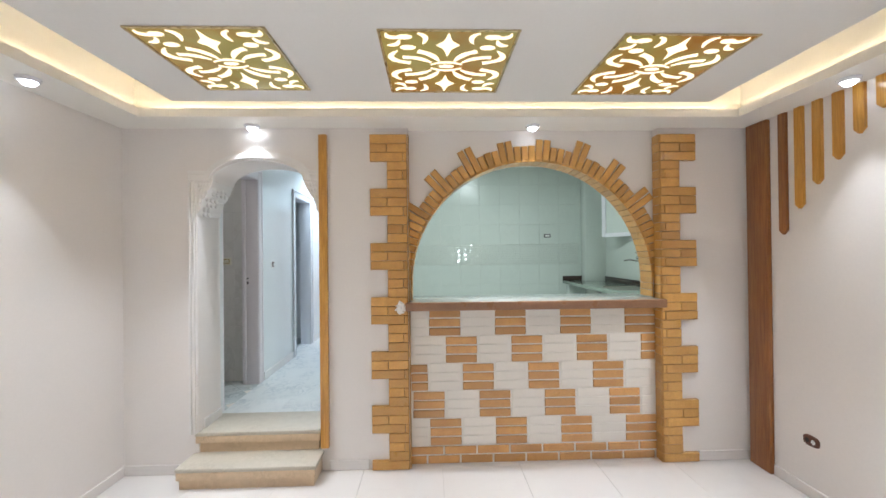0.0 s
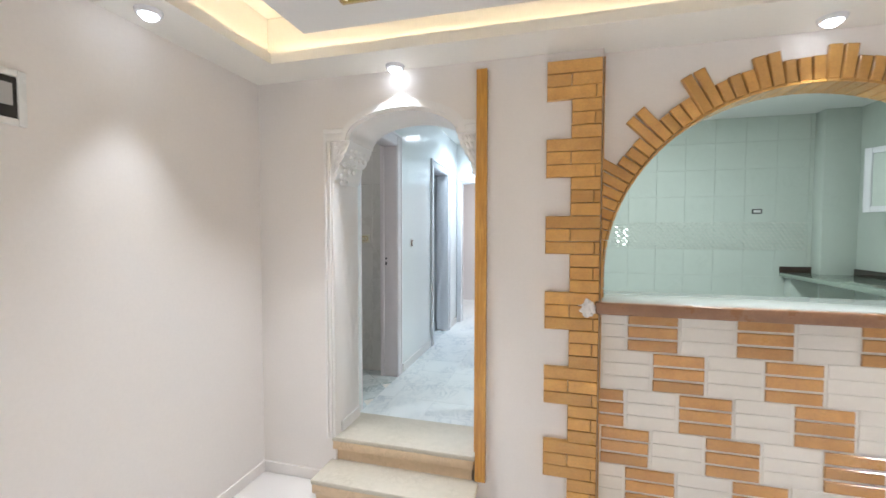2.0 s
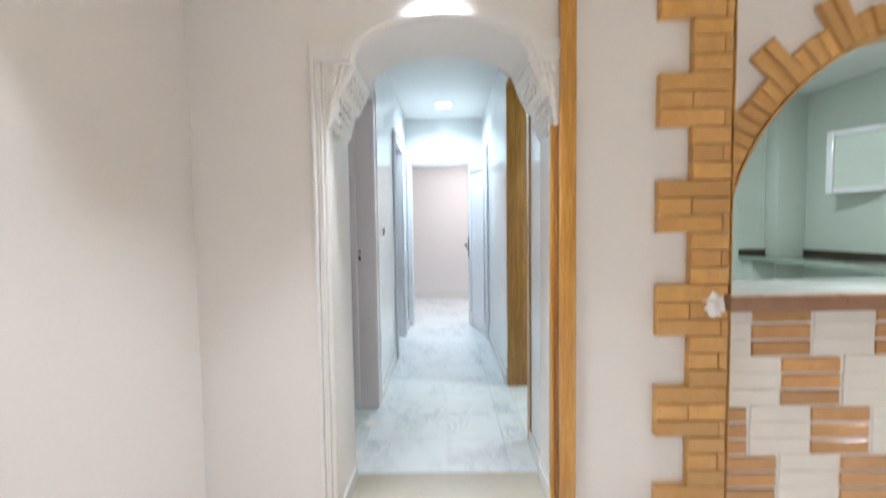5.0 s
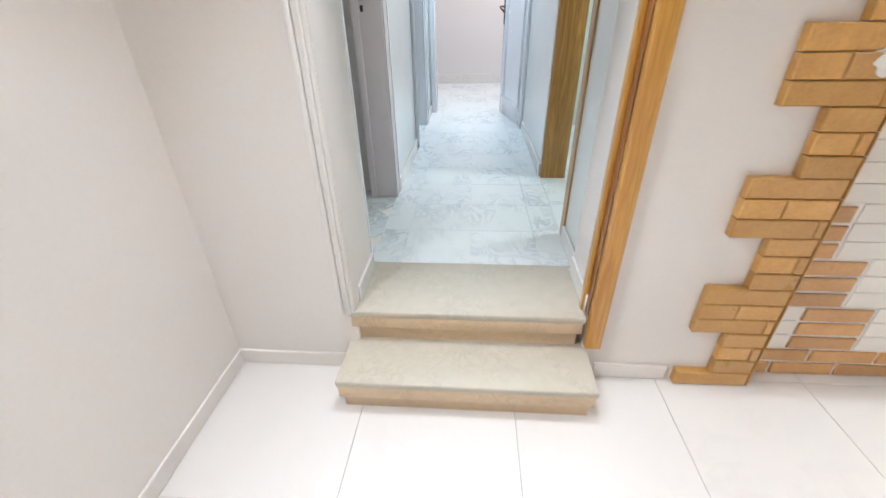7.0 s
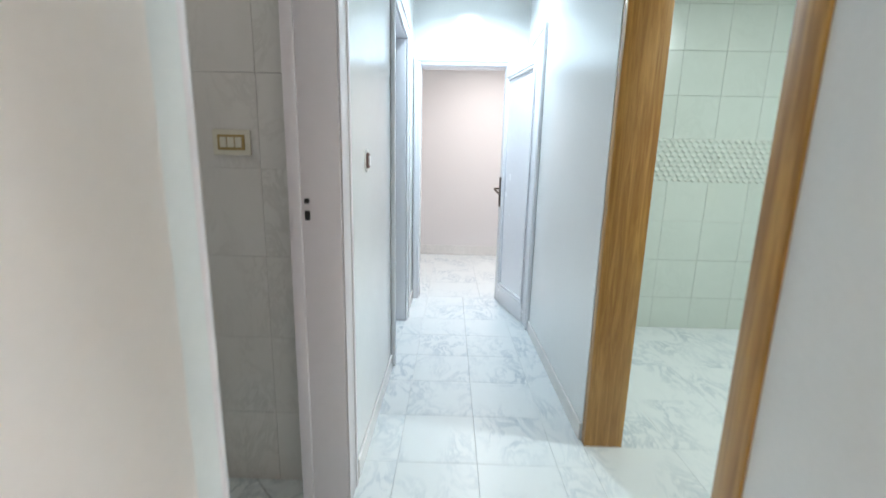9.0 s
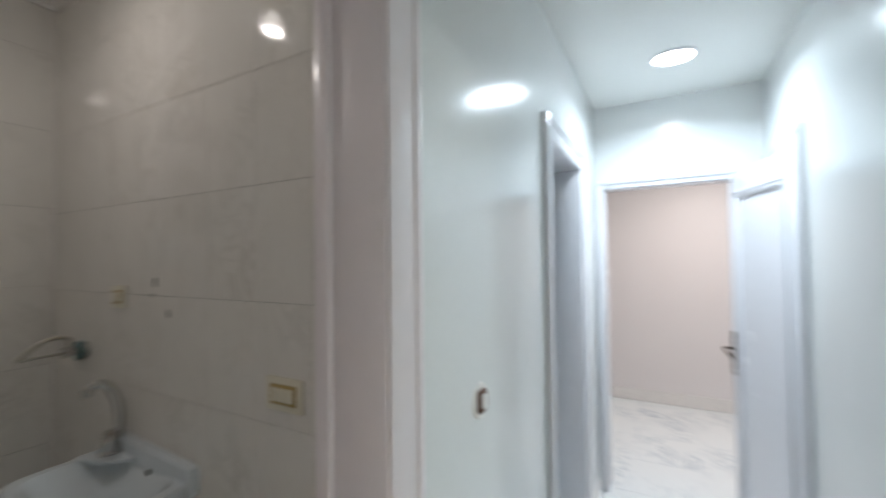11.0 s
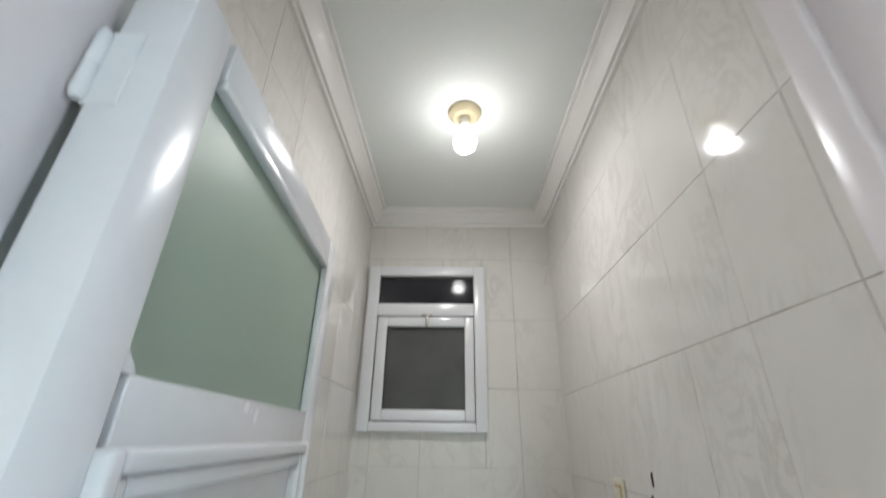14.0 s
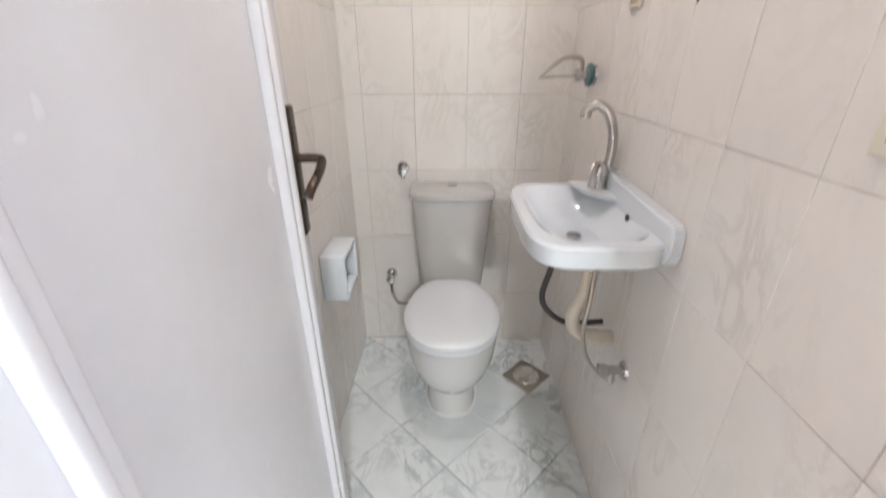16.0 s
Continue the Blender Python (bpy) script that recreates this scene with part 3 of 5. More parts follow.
def panel_door(name, label, at, width, height, material, glazed=False, handle=BRONZE, handle_z=1.0):
    """A leaf: x runs from the hinges, y through its thickness (0 is the face that shows), z up."""
    t = thing(name, label, "door", at=at)
    st, th = (0.080, 0.062) if glazed else (0.084, 0.042)
    part("stile", block(0, st - 0.010 * glazed, -th, 0, 0, height, 0.004), material, t)
    part("stile", block(width - st, width, -th, 0, 0, height, 0.004), material, t)
    g0, g1 = 1.652, 1.985
    part("rail", block(st, width - st, -th, 0, 0, 0.16, 0.003), material, t)
    if glazed:
        part("rail", block(st, width - st, -th, 0, 1.585, g0, 0.003), material, t)
        part("rail", block(st, width - st, -th, 0, g1, height, 0.003), material, t)
        gl = part("glass_pane", block(st - 0.014, width - st + 0.004, -0.018, -0.012, g0 - 0.01, g1 + 0.01), FROSTED, t, "frosted pale green glass")
        b = bmesh.new()
        prism(b, [(st - 0.011, -0.012, g0), (st + 0.010, -0.012, g0), (st - 0.011, -0.012, g0 + 0.022)], (0, 0.010, 0))
        part("corner_block", b, material, t)
        bead = part("glazing_bead", block(st, width - st, -0.012, 0.003, g1 - 0.016, g1, 0.004), PVC, t)
        part("glazing_bead", block(width - st - 0.010, width - st, -0.012, 0.003, g0, g1 - 0.016, 0.004), PVC, t)
        top = 1.585
    else:
        part("rail", block(st, width - st, -th, 0, height - 0.12, height, 0.003), material, t)
        top = height - 0.12
    part("panel", block(st - 0.01, width - st + 0.01, -0.032, -0.010, 0.15, top + 0.01), material, t)
    for k, (w, d) in enumerate(((0.0, 0.014), (0.020, 0.008))):
        e = 0.020
        x0, x1, z0, z1 = st - 0.012 + w, width - st + 0.012 - w, 0.148 + w, top + 0.012 - w
        for r in ((x0, x0 + e, z0, z1), (x1 - e, x1, z0, z1), (x0 + e, x1 - e, z0, z0 + e), (x0 + e, x1 - e, z1 - e, z1)):
            part("moulding", block(r[0], r[1], -0.012, d, r[2], r[3], 0.006, 3), material, t)
    hx = width - 0.032
    plate = part("handle_plate", block(hx - 0.019, hx + 0.019, 0.0, 0.011, handle_z - 0.13, handle_z + 0.13, 0.006, 3), handle, t, "long dark bronze handle plate")
    lever = part("lever", tube(bmesh.new(), curve([(hx, 0.008, handle_z + 0.03), (hx, 0.045, handle_z + 0.03), (hx - 0.006, 0.058, handle_z + 0.026), (hx - 0.05, 0.060, handle_z + 0.012), (hx - 0.095, 0.056, handle_z - 0.002), (hx - 0.108, 0.05, handle_z - 0.018)]), 0.009), handle, plate)
    part("keyhole", lathe(bmesh.new(), [(0.0, 0.010), (0.006, 0.0112), (0.0, 0.0116)], (hx, 0, handle_z - 0.06), "y", 12), BLACK, plate)
    for z in (0.25, height - 0.135):
        hg = part("hinge", lathe(bmesh.new(), [(0.0, -0.042), (0.005, -0.041), (0.007, -0.034), (0.007, -0.002), (0.006, 0.0), (0.007, 0.002), (0.007, 0.034), (0.005, 0.041), (0.0, 0.042)], (-0.004, -th - 0.004, z), "z", 14), material, t, "paint-covered barrel hinge")
        part("hinge_leaf", block(-0.002, 0.003, -th - 0.002, -th + 0.03, z - 0.045, z + 0.045, 0.001, 1), material, hg)
    return t


panel_door("bathroom_door", "white panelled bathroom door standing open, frosted upper glass", pose(-1.845, 3.668, F + 0.006, 0, 0, 0) @ Matrix.Scale(-1, 4, (1, 0, 0)) @ pose(0, 0, 0, 0, 0, -3.4), 0.71, 2.045, DOORWHITE, True, BRONZE, 1.115)
panel_door("side_room_door", "white panelled door folded back into a side room", pose(-1.90, 5.468, F + 0.006, 0, 0, 178), 0.66, 2.07, DOORWHITE, False, BRONZE, 1.0)
panel_door("ajar_hall_door", "white panelled door standing ajar near the hall's end", pose(-0.80, 6.075, F + 0.006, 0, 0, 104), 0.70, 2.07, DOORWHITE, False, BRONZE, 1.0)


# ---------------------------------------------------------------- arched doorway
arch_trim = tagged(new("trim_arch"), "white moulded plaster surround of the arched doorway", "door surround", "", "structure")
for x0, x1, d in ((-1.785, -1.768, 0.026), (-1.768, -1.754, 0.014), (-1.754, -1.742, 0.020)):
    part("fluted_strip", block(x0, x1, YF - d, YF, F - 0.01, 2.285, 0.004, 3), PLASTER, arch_trim)
part("pilaster_face", block(-1.742, -1.727, YF - 0.010, YF, F - 0.01, 2.285, 0.003), PLASTER, arch_trim)
for side, xr, s in (("l", -1.725, 1), ("r", -0.80, -1)):
    # stepped, curled capital under the spring of the arch
    prof = [(0.0, 1.96), (0.018, 1.975), (0.034, 2.0), (0.036, 2.03), (0.050, 2.05), (0.054, 2.08), (0.078, 2.092), (0.098, 2.115), (0.102, 2.135), (0.124, 2.15), (0.134, 2.175), (0.146, 2.19), (0.15, 2.215), (0.0, 2.215)]
    cap = part("capital", prism(bmesh.new(), [(xr + s * a * 0.78, YF - 0.012, z) for a, z in prof], (0, 0.325, 0)), PLASTER, arch_trim, "white leaf-carved plaster capital")
    # acanthus lobes: a fan over the front, falling rows along the reveal
    for a, z, w, h in ((0.028, 2.188, 0.012, 0.020), (0.056, 2.190, 0.012, 0.022), (0.084, 2.190, 0.012, 0.022), (0.112, 2.190, 0.012, 0.018), (0.040, 2.150, 0.013, 0.022), (0.070, 2.148, 0.013, 0.022), (0.098, 2.152, 0.011, 0.018), (0.030, 2.108, 0.012, 0.022), (0.056, 2.108, 0.012, 0.018), (0.026, 2.066, 0.012, 0.022), (0.022, 2.026, 0.011, 0.020), (0.014, 1.990, 0.009, 0.016)):
        leaf = bmesh.new()
        bmesh.ops.create_uvsphere(leaf, u_segments=10, v_segments=6, radius=1.0, matrix=Matrix.LocRotScale((xr + s * a * 0.78, YF - 0.012, z), Matrix.Rotation(s * 0.45, 3, "Y"), (w * 0.85, 0.007, h * 0.85)))
        part("leaf_lobe", leaf, PLASTER, cap)
    for k, (a, z) in enumerate(((0.126, 2.165), (0.105, 2.128), (0.066, 2.085), (0.050, 2.045), (0.036, 2.005), (0.018, 1.968))):
        for m in range(4 if k < 2 else 3 if k < 4 else 2):
            leaf = bmesh.new()
            y = YF + 0.045 + 0.062 * m + (0.03 if k % 2 else 0.0)
            bmesh.ops.create_uvsphere(leaf, u_segments=10, v_segments=6, radius=1.0, matrix=Matrix.LocRotScale((xr + s * a * 0.78, y, z), Matrix.Rotation(0.3 * (-1) ** m, 3, "X"), (0.012, 0.022, 0.020)))
            part("leaf_lobe", leaf, PLASTER, cap)
    part("abacus", block(*sorted((xr - s * 0.05, xr + s * 0.124)), YF - 0.026, YF + 0.02, 2.215, 2.264, 0.006, 3), PLASTER, arch_trim)
for k, (r, w, d) in enumerate(((0.0, 0.024, 0.022), (0.022, 0.036, 0.034), (0.056, 0.014, 0.018))):
    inner = arc(-1.262, 2.215, 0.342 + r, 0.155 + r, 180, 0, 36)
    outer = arc(-1.262, 2.215, 0.342 + r + w, 0.155 + r + w, 0, 180, 36)
    part("arch_moulding", prism(bmesh.new(), [(x, YF - d, z) for x, z in inner + outer], (0, d, 0)), PLASTER, arch_trim)
part("shoulder", block(-1.785, -1.62, YF - 0.028, YF, 2.262, 2.292, 0.004, 3), PLASTER, arch_trim)
part("shoulder", block(-0.905, -0.802, YF - 0.028, YF, 2.262, 2.292, 0.004, 3), PLASTER, arch_trim)

post = thing("corner_post", "varnished orange-brown wooden post beside the arched doorway", "wooden post", at=(-0.77, 3.15, 0.18))
# the channel's darker wood stands in for the shade between the two boards
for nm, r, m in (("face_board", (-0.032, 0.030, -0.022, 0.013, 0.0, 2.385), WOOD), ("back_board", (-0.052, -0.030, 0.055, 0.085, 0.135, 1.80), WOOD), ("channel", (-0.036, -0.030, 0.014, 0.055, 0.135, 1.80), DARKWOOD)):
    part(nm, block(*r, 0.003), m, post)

lining = thing("kitchen_opening_lining", "olive-brown oak boards lining the kitchen opening", "wood lining", at=(-0.715, 4.27, F))
part("far_board", block(-0.068, 0.10, 0.398, 0.44, 0.0, 2.35, 0.004), OAK, lining)
part("near_board", block(-0.078, 0.08, -0.488, -0.412, 0.0, 2.35, 0.004), OAK, lining)
part("head_board", block(-0.074, 0.08, -0.412, 0.398, 2.32, 2.35, 0.004), OAK, lining)

right_post = solid("wall_post", block(XR - 0.035, XR, 2.93, 3.125, 0.0, 2.615, 0.006, 3), DARKWOOD, "tall red-brown varnished wooden board on the wall", "wooden board")
for k, (y, z) in enumerate(((2.813, 1.758), (2.683, 1.929), (2.552, 2.072), (2.418, 2.202), (2.291, 2.324), (2.165, 2.43))):
    b = bmesh.new()
    w = 0.030
    prism(b, [(XR, y - w, 2.617), (XR, y - w, z + 0.03), (XR, y, z), (XR, y + w, z + 0.03), (XR, y + w, 2.617)], (-0.022, 0, 0))
    solid("hanging_slat", b, DARKWOOD if k == 0 else WOOD, "pointed wooden slat hanging down the wall from the ceiling", "wooden slat", "row of pointed wall slats")


# ---------------------------------------------------------------- brickwork of the hatch
CH = 0.0715
def front_piece(name, x, z, w, h, d, material, parent, y):
    """A brick slip on a wall facing the room: y is the wall behind it."""
    return piece(name, w, h, d, material, facing(x, y, z, (1, 0, 0), (0, 0, 1)), parent, min(0.0035, d * 0.4))


panel_x0, panel_x1 = -0.118, 1.833
for c in range(17):
    z = 0.002 + c * CH
    if c < 2:
        x = panel_x0 - (0.13 if c == 0 else 0.0)
        while x < panel_x1:
            a, b = max(x, panel_x0), min(x + 0.245, panel_x1)
            if b - a > 0.03:
                front_piece("brick", a, z, b - a, 0.058, 0.009 + random.uniform(-0.001, 0.002), RUST, hatch_wall, YP - 0.014)
            x += 0.26
        continue
    band = 4 - (c - 2) // 3
    x0 = 0.027 + 0.13 * (band % 4) - 1.04
    i = 0
    while x0 + i * 0.26 < panel_x1:
        a, b = max(x0 + i * 0.26, panel_x0), min(x0 + i * 0.26 + 0.247, panel_x1)
        if b - a > 0.02:
            red = i % 2 == 0
            front_piece("brick", a + (random.uniform(0, 0.004)), z, b - a - 0.004, 0.058 if red else 0.067, 0.009 + random.uniform(-0.001, 0.002) if red else 0.004, RUST if red else WHITEBRICK, hatch_wall, YP - 0.014)
        i += 1

QH = 2.565 / 37
for side in (0, 1):
    owner = wall_front if side == 0 else wall_front_2
    x_in, s = (-0.130, -1) if side == 0 else (1.845, 1)

    def slip(u0, u1, z, mat=OCHRE):
        x = x_in + s * u0 if s > 0 else x_in - u1
        w = u1 - u0 - 0.0025
        front_piece("quoin_brick", x + 0.001, z, w, QH - 0.003, 0.034 + random.uniform(-0.003, 0.003), mat, owner, YF)
    for c in range(37):
        z = c * QH + 0.003
        tooth = (36 - c) % 6 < 3
        k = (36 - c) % 3
        if tooth:
            cuts = {0: (0, 0.285), 1: (0, 0.155, 0.285), 2: (0, 0.03, 0.285)}[k]
        else:
            cuts = {0: (0, 0.155), 1: (0, 0.035, 0.155), 2: (0, 0.155)}[k]
        for a, b in zip(cuts, cuts[1:]):
            slip(a, b, z)
        # headers on the return into the recess
        if side == 0:
            piece("quoin_brick", 0.098, QH - 0.003, 0.006, OCHRE, facing(-0.125, YP - 0.103, z, (0, 1, 0), (0, 0, 1)), owner, 0.002)
        else:
            piece("quoin_brick", 0.098, QH - 0.003, 0.006, OCHRE, facing(1.84, YP - 0.005, z, (0, -1, 0), (0, 0, 1)), owner, 0.002)

STEP = 3.225
for i in range(-26, 30):
    ang = 85 + (i + 0.5) * STEP
    if not 0.5 < ang < 179.5:
        continue
    a = radians(ang)
    tall = i % 5 in (4, 0)
    L = (0.165 if 75 < ang < 110 else 0.215) if tall else 0.112 + random.uniform(-0.004, 0.004)
    w = AR * radians(STEP) - 0.003
    m = OCHRE
    d = 0.026 + random.uniform(-0.002, 0.004)
    r = Vector((math.cos(a), 0, math.sin(a)))
    u = Vector((math.sin(a), 0, -math.cos(a)))
    o = Vector((AX, YP, AZ)) + r * (AR + 0.002) - u * (w / 2)
    piece("arch_brick", w, L, d, m, Matrix(((u.x, r.x, 0, o.x), (0, 0, -1, YP), (u.z, r.z, 0, o.z), (0, 0, 0, 1))), wall_hatch, 0.005)
    # soffit brick
    o2 = Vector((AX, YP - 0.028, AZ)) + r * AR + u * (w / 2)
    piece("soffit_brick", w, 0.18, 0.012, OCHRE, Matrix(((-u.x, 0, -r.x, o2.x), (0, 1, 0, o2.y), (-u.z, 0, -r.z, o2.z), (0, 0, 0, 1))), wall_hatch, 0.003)
for k in range(3):
    for xx, sg in ((AX - AR, 1), (AX + AR, -1)):
        m = facing(xx, YP - 0.028 if sg > 0 else YP + 0.152, 1.285 + 0.055 * k, (0, sg, 0), (0, 0, 1))
        if 1.285 + 0.055 * k + 0.05 < AZ + 0.045:
            piece("soffit_brick", 0.18, 0.05, 0.012, OCHRE, m, wall_hatch, 0.003)

bar = thing("hatch_counter", "serving hatch counter of grey stone with a brown edge", "counter", at=(0.855, 3.25, 1.205))
part("edge_stone", block(-1.005, 1.01, -0.16, -0.11, 0.008, 0.072, 0.008, 3), SLAB, bar, "rough red-brown stone edge")
part("slab", block(-0.978, 0.983, -0.11, 0.34, 0.005, 0.072, 0.004), SLABTOP, bar)
b = bmesh.new()
bmesh.ops.create_icosphere(b, subdivisions=3, radius=1.0)
for v in b.verts:
    k = 0.8 + 0.5 * noise.noise(v.co * 2.3)
    v.co = Vector((v.co.x * 0.055 * k, v.co.y * 0.022 * k, v.co.z * 0.055 * k))
pl = solid("plaster_patch", b, PLASTER, "rough white plaster patch on the brick beside the counter", "plaster patch")
pl.location = (-0.185, YF - 0.032, 1.235)


# ---------------------------------------------------------------- ceiling panels and lamps of the living room
def motif_strip(b, pts, widths):
    """A flat curl: a line of points with a width at each."""
    n = len(pts)
    left, right = [], []
    for i, (x, y) in enumerate(pts):
        x0, y0 = pts[max(i - 1, 0)]
        x1, y1 = pts[min(i + 1, n - 1)]
        d = math.hypot(x1 - x0, y1 - y0) or 1
        nx, ny = -(y1 - y0) / d, (x1 - x0) / d
        left.append((x + nx * widths[i] / 2, y + ny * widths[i] / 2))
        right.append((x - nx * widths[i] / 2, y - ny * widths[i] / 2))
    flat(b, left + right[::-1])


def flat(b, pts):
    prism(b, [(x, y, 0) for x, y in pts], (0, 0, -0.003))


def curl(cx, cy, rx, ry, a0, a1, w, n=14, taper=True):
    pts = [(cx + rx * math.cos(radians(a0 + (a1 - a0) * i / n)), cy + ry * math.sin(radians(a0 + (a1 - a0) * i / n))) for i in range(n + 1)]
    ws = [w * (math.sin(math.pi * (0.08 + 0.84 * i / n)) if taper else 1) for i in range(n + 1)]
    return pts, ws


def star(cx, cy, hx, hy):
    pts = []
    for q in range(4):
        for i in range(6):
            t = i / 6
            tip = [(hx, 0), (0, hy), (-hx, 0), (0, -hy)]
            a, c = tip[q], tip[(q + 1) % 4]
            k = 1 - 0.30 * math.sin(math.pi * t)
            pts.append((cx + (a[0] * (1 - t) + c[0] * t) * k, cy + (a[1] * (1 - t) + c[1] * t) * k))
    return pts


def ellipse(cx, cy, rx, ry, n=20):
    return [(cx + rx * math.cos(2 * math.pi * i / n), cy + ry * math.sin(2 * math.pi * i / n)) for i in range(n)]


def ceiling_panel(x0, x1, y0, y1):
    t = thing("ceiling_light_panel", "backlit gold glass ceiling panel with bright curling motifs", "ceiling light", "three lit ceiling panels", at=((x0 + x1) / 2, (y0 + y1) / 2, 2.65))
    hx, hy = (x1 - x0) / 2, (y1 - y0) / 2
    part("glass_plate", block(-hx, hx, -hy, hy, -0.004, -0.001), GOLD, t, "gold-tinted backlit glass")
    for r in ((-hx - 0.012, -hx, -hy - 0.012, hy + 0.012), (hx, hx + 0.012, -hy - 0.012, hy + 0.012), (-hx, hx, -hy - 0.012, -hy), (-hx, hx, hy, hy + 0.012)):
        part("rim", block(r[0], r[1], r[2], r[3], -0.008, -0.001, 0.002, 1), BRASS, t)

    # the design: u to the right, v towards the back of the room
    def sc(pts):
        return [(max(-0.97, min(0.97, u)) * hx, -max(-0.97, min(0.97, v)) * hy) for u, v in pts]
    def sweep(p, q, r, w, ends=(0.15, 0.15), n=12):
        pts, ws = [], []
        for k in range(n + 1):
            f = k / n
            pts.append(tuple(p[c] * (1 - f) ** 2 + 2 * q[c] * f * (1 - f) + r[c] * f * f for c in (0, 1)))
            ws.append(w * max(math.sin(math.pi * f) ** 0.6 if 0 < f < 1 else 0.0, ends[0] * (1 - f) + ends[1] * f))
        return pts, ws

    shapes, strips = [ellipse(0, 0.0, 0.13, 0.05)], []
    for v in (1, -1):
        shapes.append(star(0, v * 0.64, 0.18, 0.33))
        strips.append(sweep((-0.26, v * 0.06), (0.0, v * 0.21), (0.26, v * 0.06), 0.075, (0.6, 0.6)))
        for s in (1, -1):
            def m(c):
                return [(s * x, v * y) for x, y in c[0]], c[1]
            strips += [m(sweep((0.13, 0.17), (0.22, 0.40), (0.47, 0.47), 0.13, (0.35, 1.0))),
                       m(sweep((0.26, 0.13), (0.45, 0.30), (0.72, 0.29), 0.11, (0.4, 1.0))),
                       m(sweep((0.79, 0.48), (1.10, 0.22), (0.60, 0.11), 0.13, (0.1, 0.9))),
                       m(sweep((0.92, 0.95), (0.94, 0.80), (0.66, 0.85), 0.10, (0.3, 0.9))),
                       m(sweep((0.74, 0.77), (0.76, 0.62), (0.93, 0.64), 0.10, (0.5, 0.2))),
                       m(sweep((0.46, 0.95), (0.27, 0.88), (0.39, 0.68), 0.10, (0.5, 0.1)))]
            shapes += [ellipse(s * 0.62, v * 0.575, 0.12, 0.062), ellipse(s * 0.66, v * 0.855, 0.12, 0.058)]
    for p in shapes:
        b = bmesh.new()
        prism(b, [(x, y, -0.0045) for x, y in sc(p)], (0, 0, -0.002))
        part("motif", b, PANELLIT, t)
    for p, w in strips:
        b = bmesh.new()
        motif_strip(b, sc(p), [max(0.005, 0.8 * k * hx) for k in w])
        bmesh.ops.translate(b, verts=b.verts[:], vec=(0, 0, -0.0045))
        part("motif", b, PANELLIT, t)
    return t


ceiling_panel(-1.270, -0.680, 1.80, 2.47)
ceiling_panel(-0.175, 0.445, 1.81, 2.50)
ceiling_panel(0.950, 1.565, 1.83, 2.53)

spot = thing("ceiling_spot", "round white ceiling spotlight with a hanging lens, shining cool white", "spotlight", "recessed spotlights", at=(SPOTS[0][0], SPOTS[0][1], 2.62))
part("bezel", lathe(bmesh.new(), [(0.038, -0.001), (0.038, -0.016), (0.042, -0.022), (0.052, -0.016), (0.056, -0.001)], (0, 0, 0)), PVC, spot)
part("lens", lathe(bmesh.new(), [(0.0, -0.002), (0.034, -0.002), (0.034, -0.022), (0.030, -0.033), (0.020, -0.040), (0.0, -0.043)], (0, 0, 0)), SPOTLENS, spot, "glowing white lens")
for sx, sy in SPOTS[1:]:
    copy_thing(spot, Matrix.Translation((sx, sy, 2.62)))

# strips of warm light lying out of sight on the back of the cove's lip
for k, r in enumerate(((-2.045, -2.03, -2.3, 2.9), (2.35, 2.365, -2.3, 2.9), (-1.95, 2.27, 2.95, 2.965), (-1.95, 2.27, -2.375, -2.36))):
    solid("led_strip", block(*r, 2.681, 2.689, 0.002, 1), LED, "warm white LED strip lying in the ceiling cove", "light strip", "cove light strips")


# ---------------------------------------------------------------- hall things
hl = thing("hall_ceiling_light", "round flat white ceiling light, switched on", "ceiling light", at=(-1.26, 6.12, 2.93))
part("rim", lathe(bmesh.new(), [(0.088, -0.001), (0.088, -0.010), (0.094, -0.013), (0.102, -0.008), (0.104, -0.001)], (0, 0, 0), n=36), PVC, hl)
part("diffuser", lathe(bmesh.new(), [(0.0, -0.001), (0.089, -0.001), (0.089, -0.007), (0.0, -0.009)], (0, 0, 0), n=36), HALLLENS, hl, "glowing white diffuser")


def wall_plate(name, label, m, w, h, plate, inset, rockers):
    """A plate with rockers: local x across, y up, z out of the wall."""
    t = thing(name, label, "switch", at=m)
    b = bx(bmesh.new(), -w / 2, w / 2, -h / 2, h / 2, 0, 0.009, 0.004, 3)
    part("plate", b, plate, t)
    part("inset", block(-w * 0.36, w * 0.36, -h * 0.30, h * 0.30, 0.008, 0.011, 0.002), inset, t)
    n = rockers
    for i in range(n):
        u0 = -w * 0.30 + i * w * 0.60 / n
        part("rocker", block(u0 + 0.002, u0 + w * 0.60 / n - 0.002, -h * 0.20, h * 0.20, 0.010, 0.015, 0.002), IVORY if plate is IVORY else WHITEPLASTIC, t)
    return t


hs = thing("hall_switch", "round-cornered wall switch with a brown surround in white putty", "switch", at=facing(HL, 4.70, 1.537, (0, 1, 0), (0, 0, 1)))
part("putty_ring", lathe(bmesh.new(), [(0.0, 0.0), (0.047, 0.0), (0.043, 0.004), (0.0, 0.006)], (0, 0, 0), "z", 28), PLASTER, hs)
part("plate", loft(bmesh.new(), [ring(0, 0, 0.004, 0.028, 0.031, 4), ring(0, 0, 0.009, 0.027, 0.030, 4), ring(0, 0, 0.011, 0.024, 0.027, 4)]), BROWNPLASTIC, hs)
part("rocker", block(-0.012, 0.012, -0.018, 0.018, 0.009, 0.015, 0.003), WHITEPLASTIC, hs)

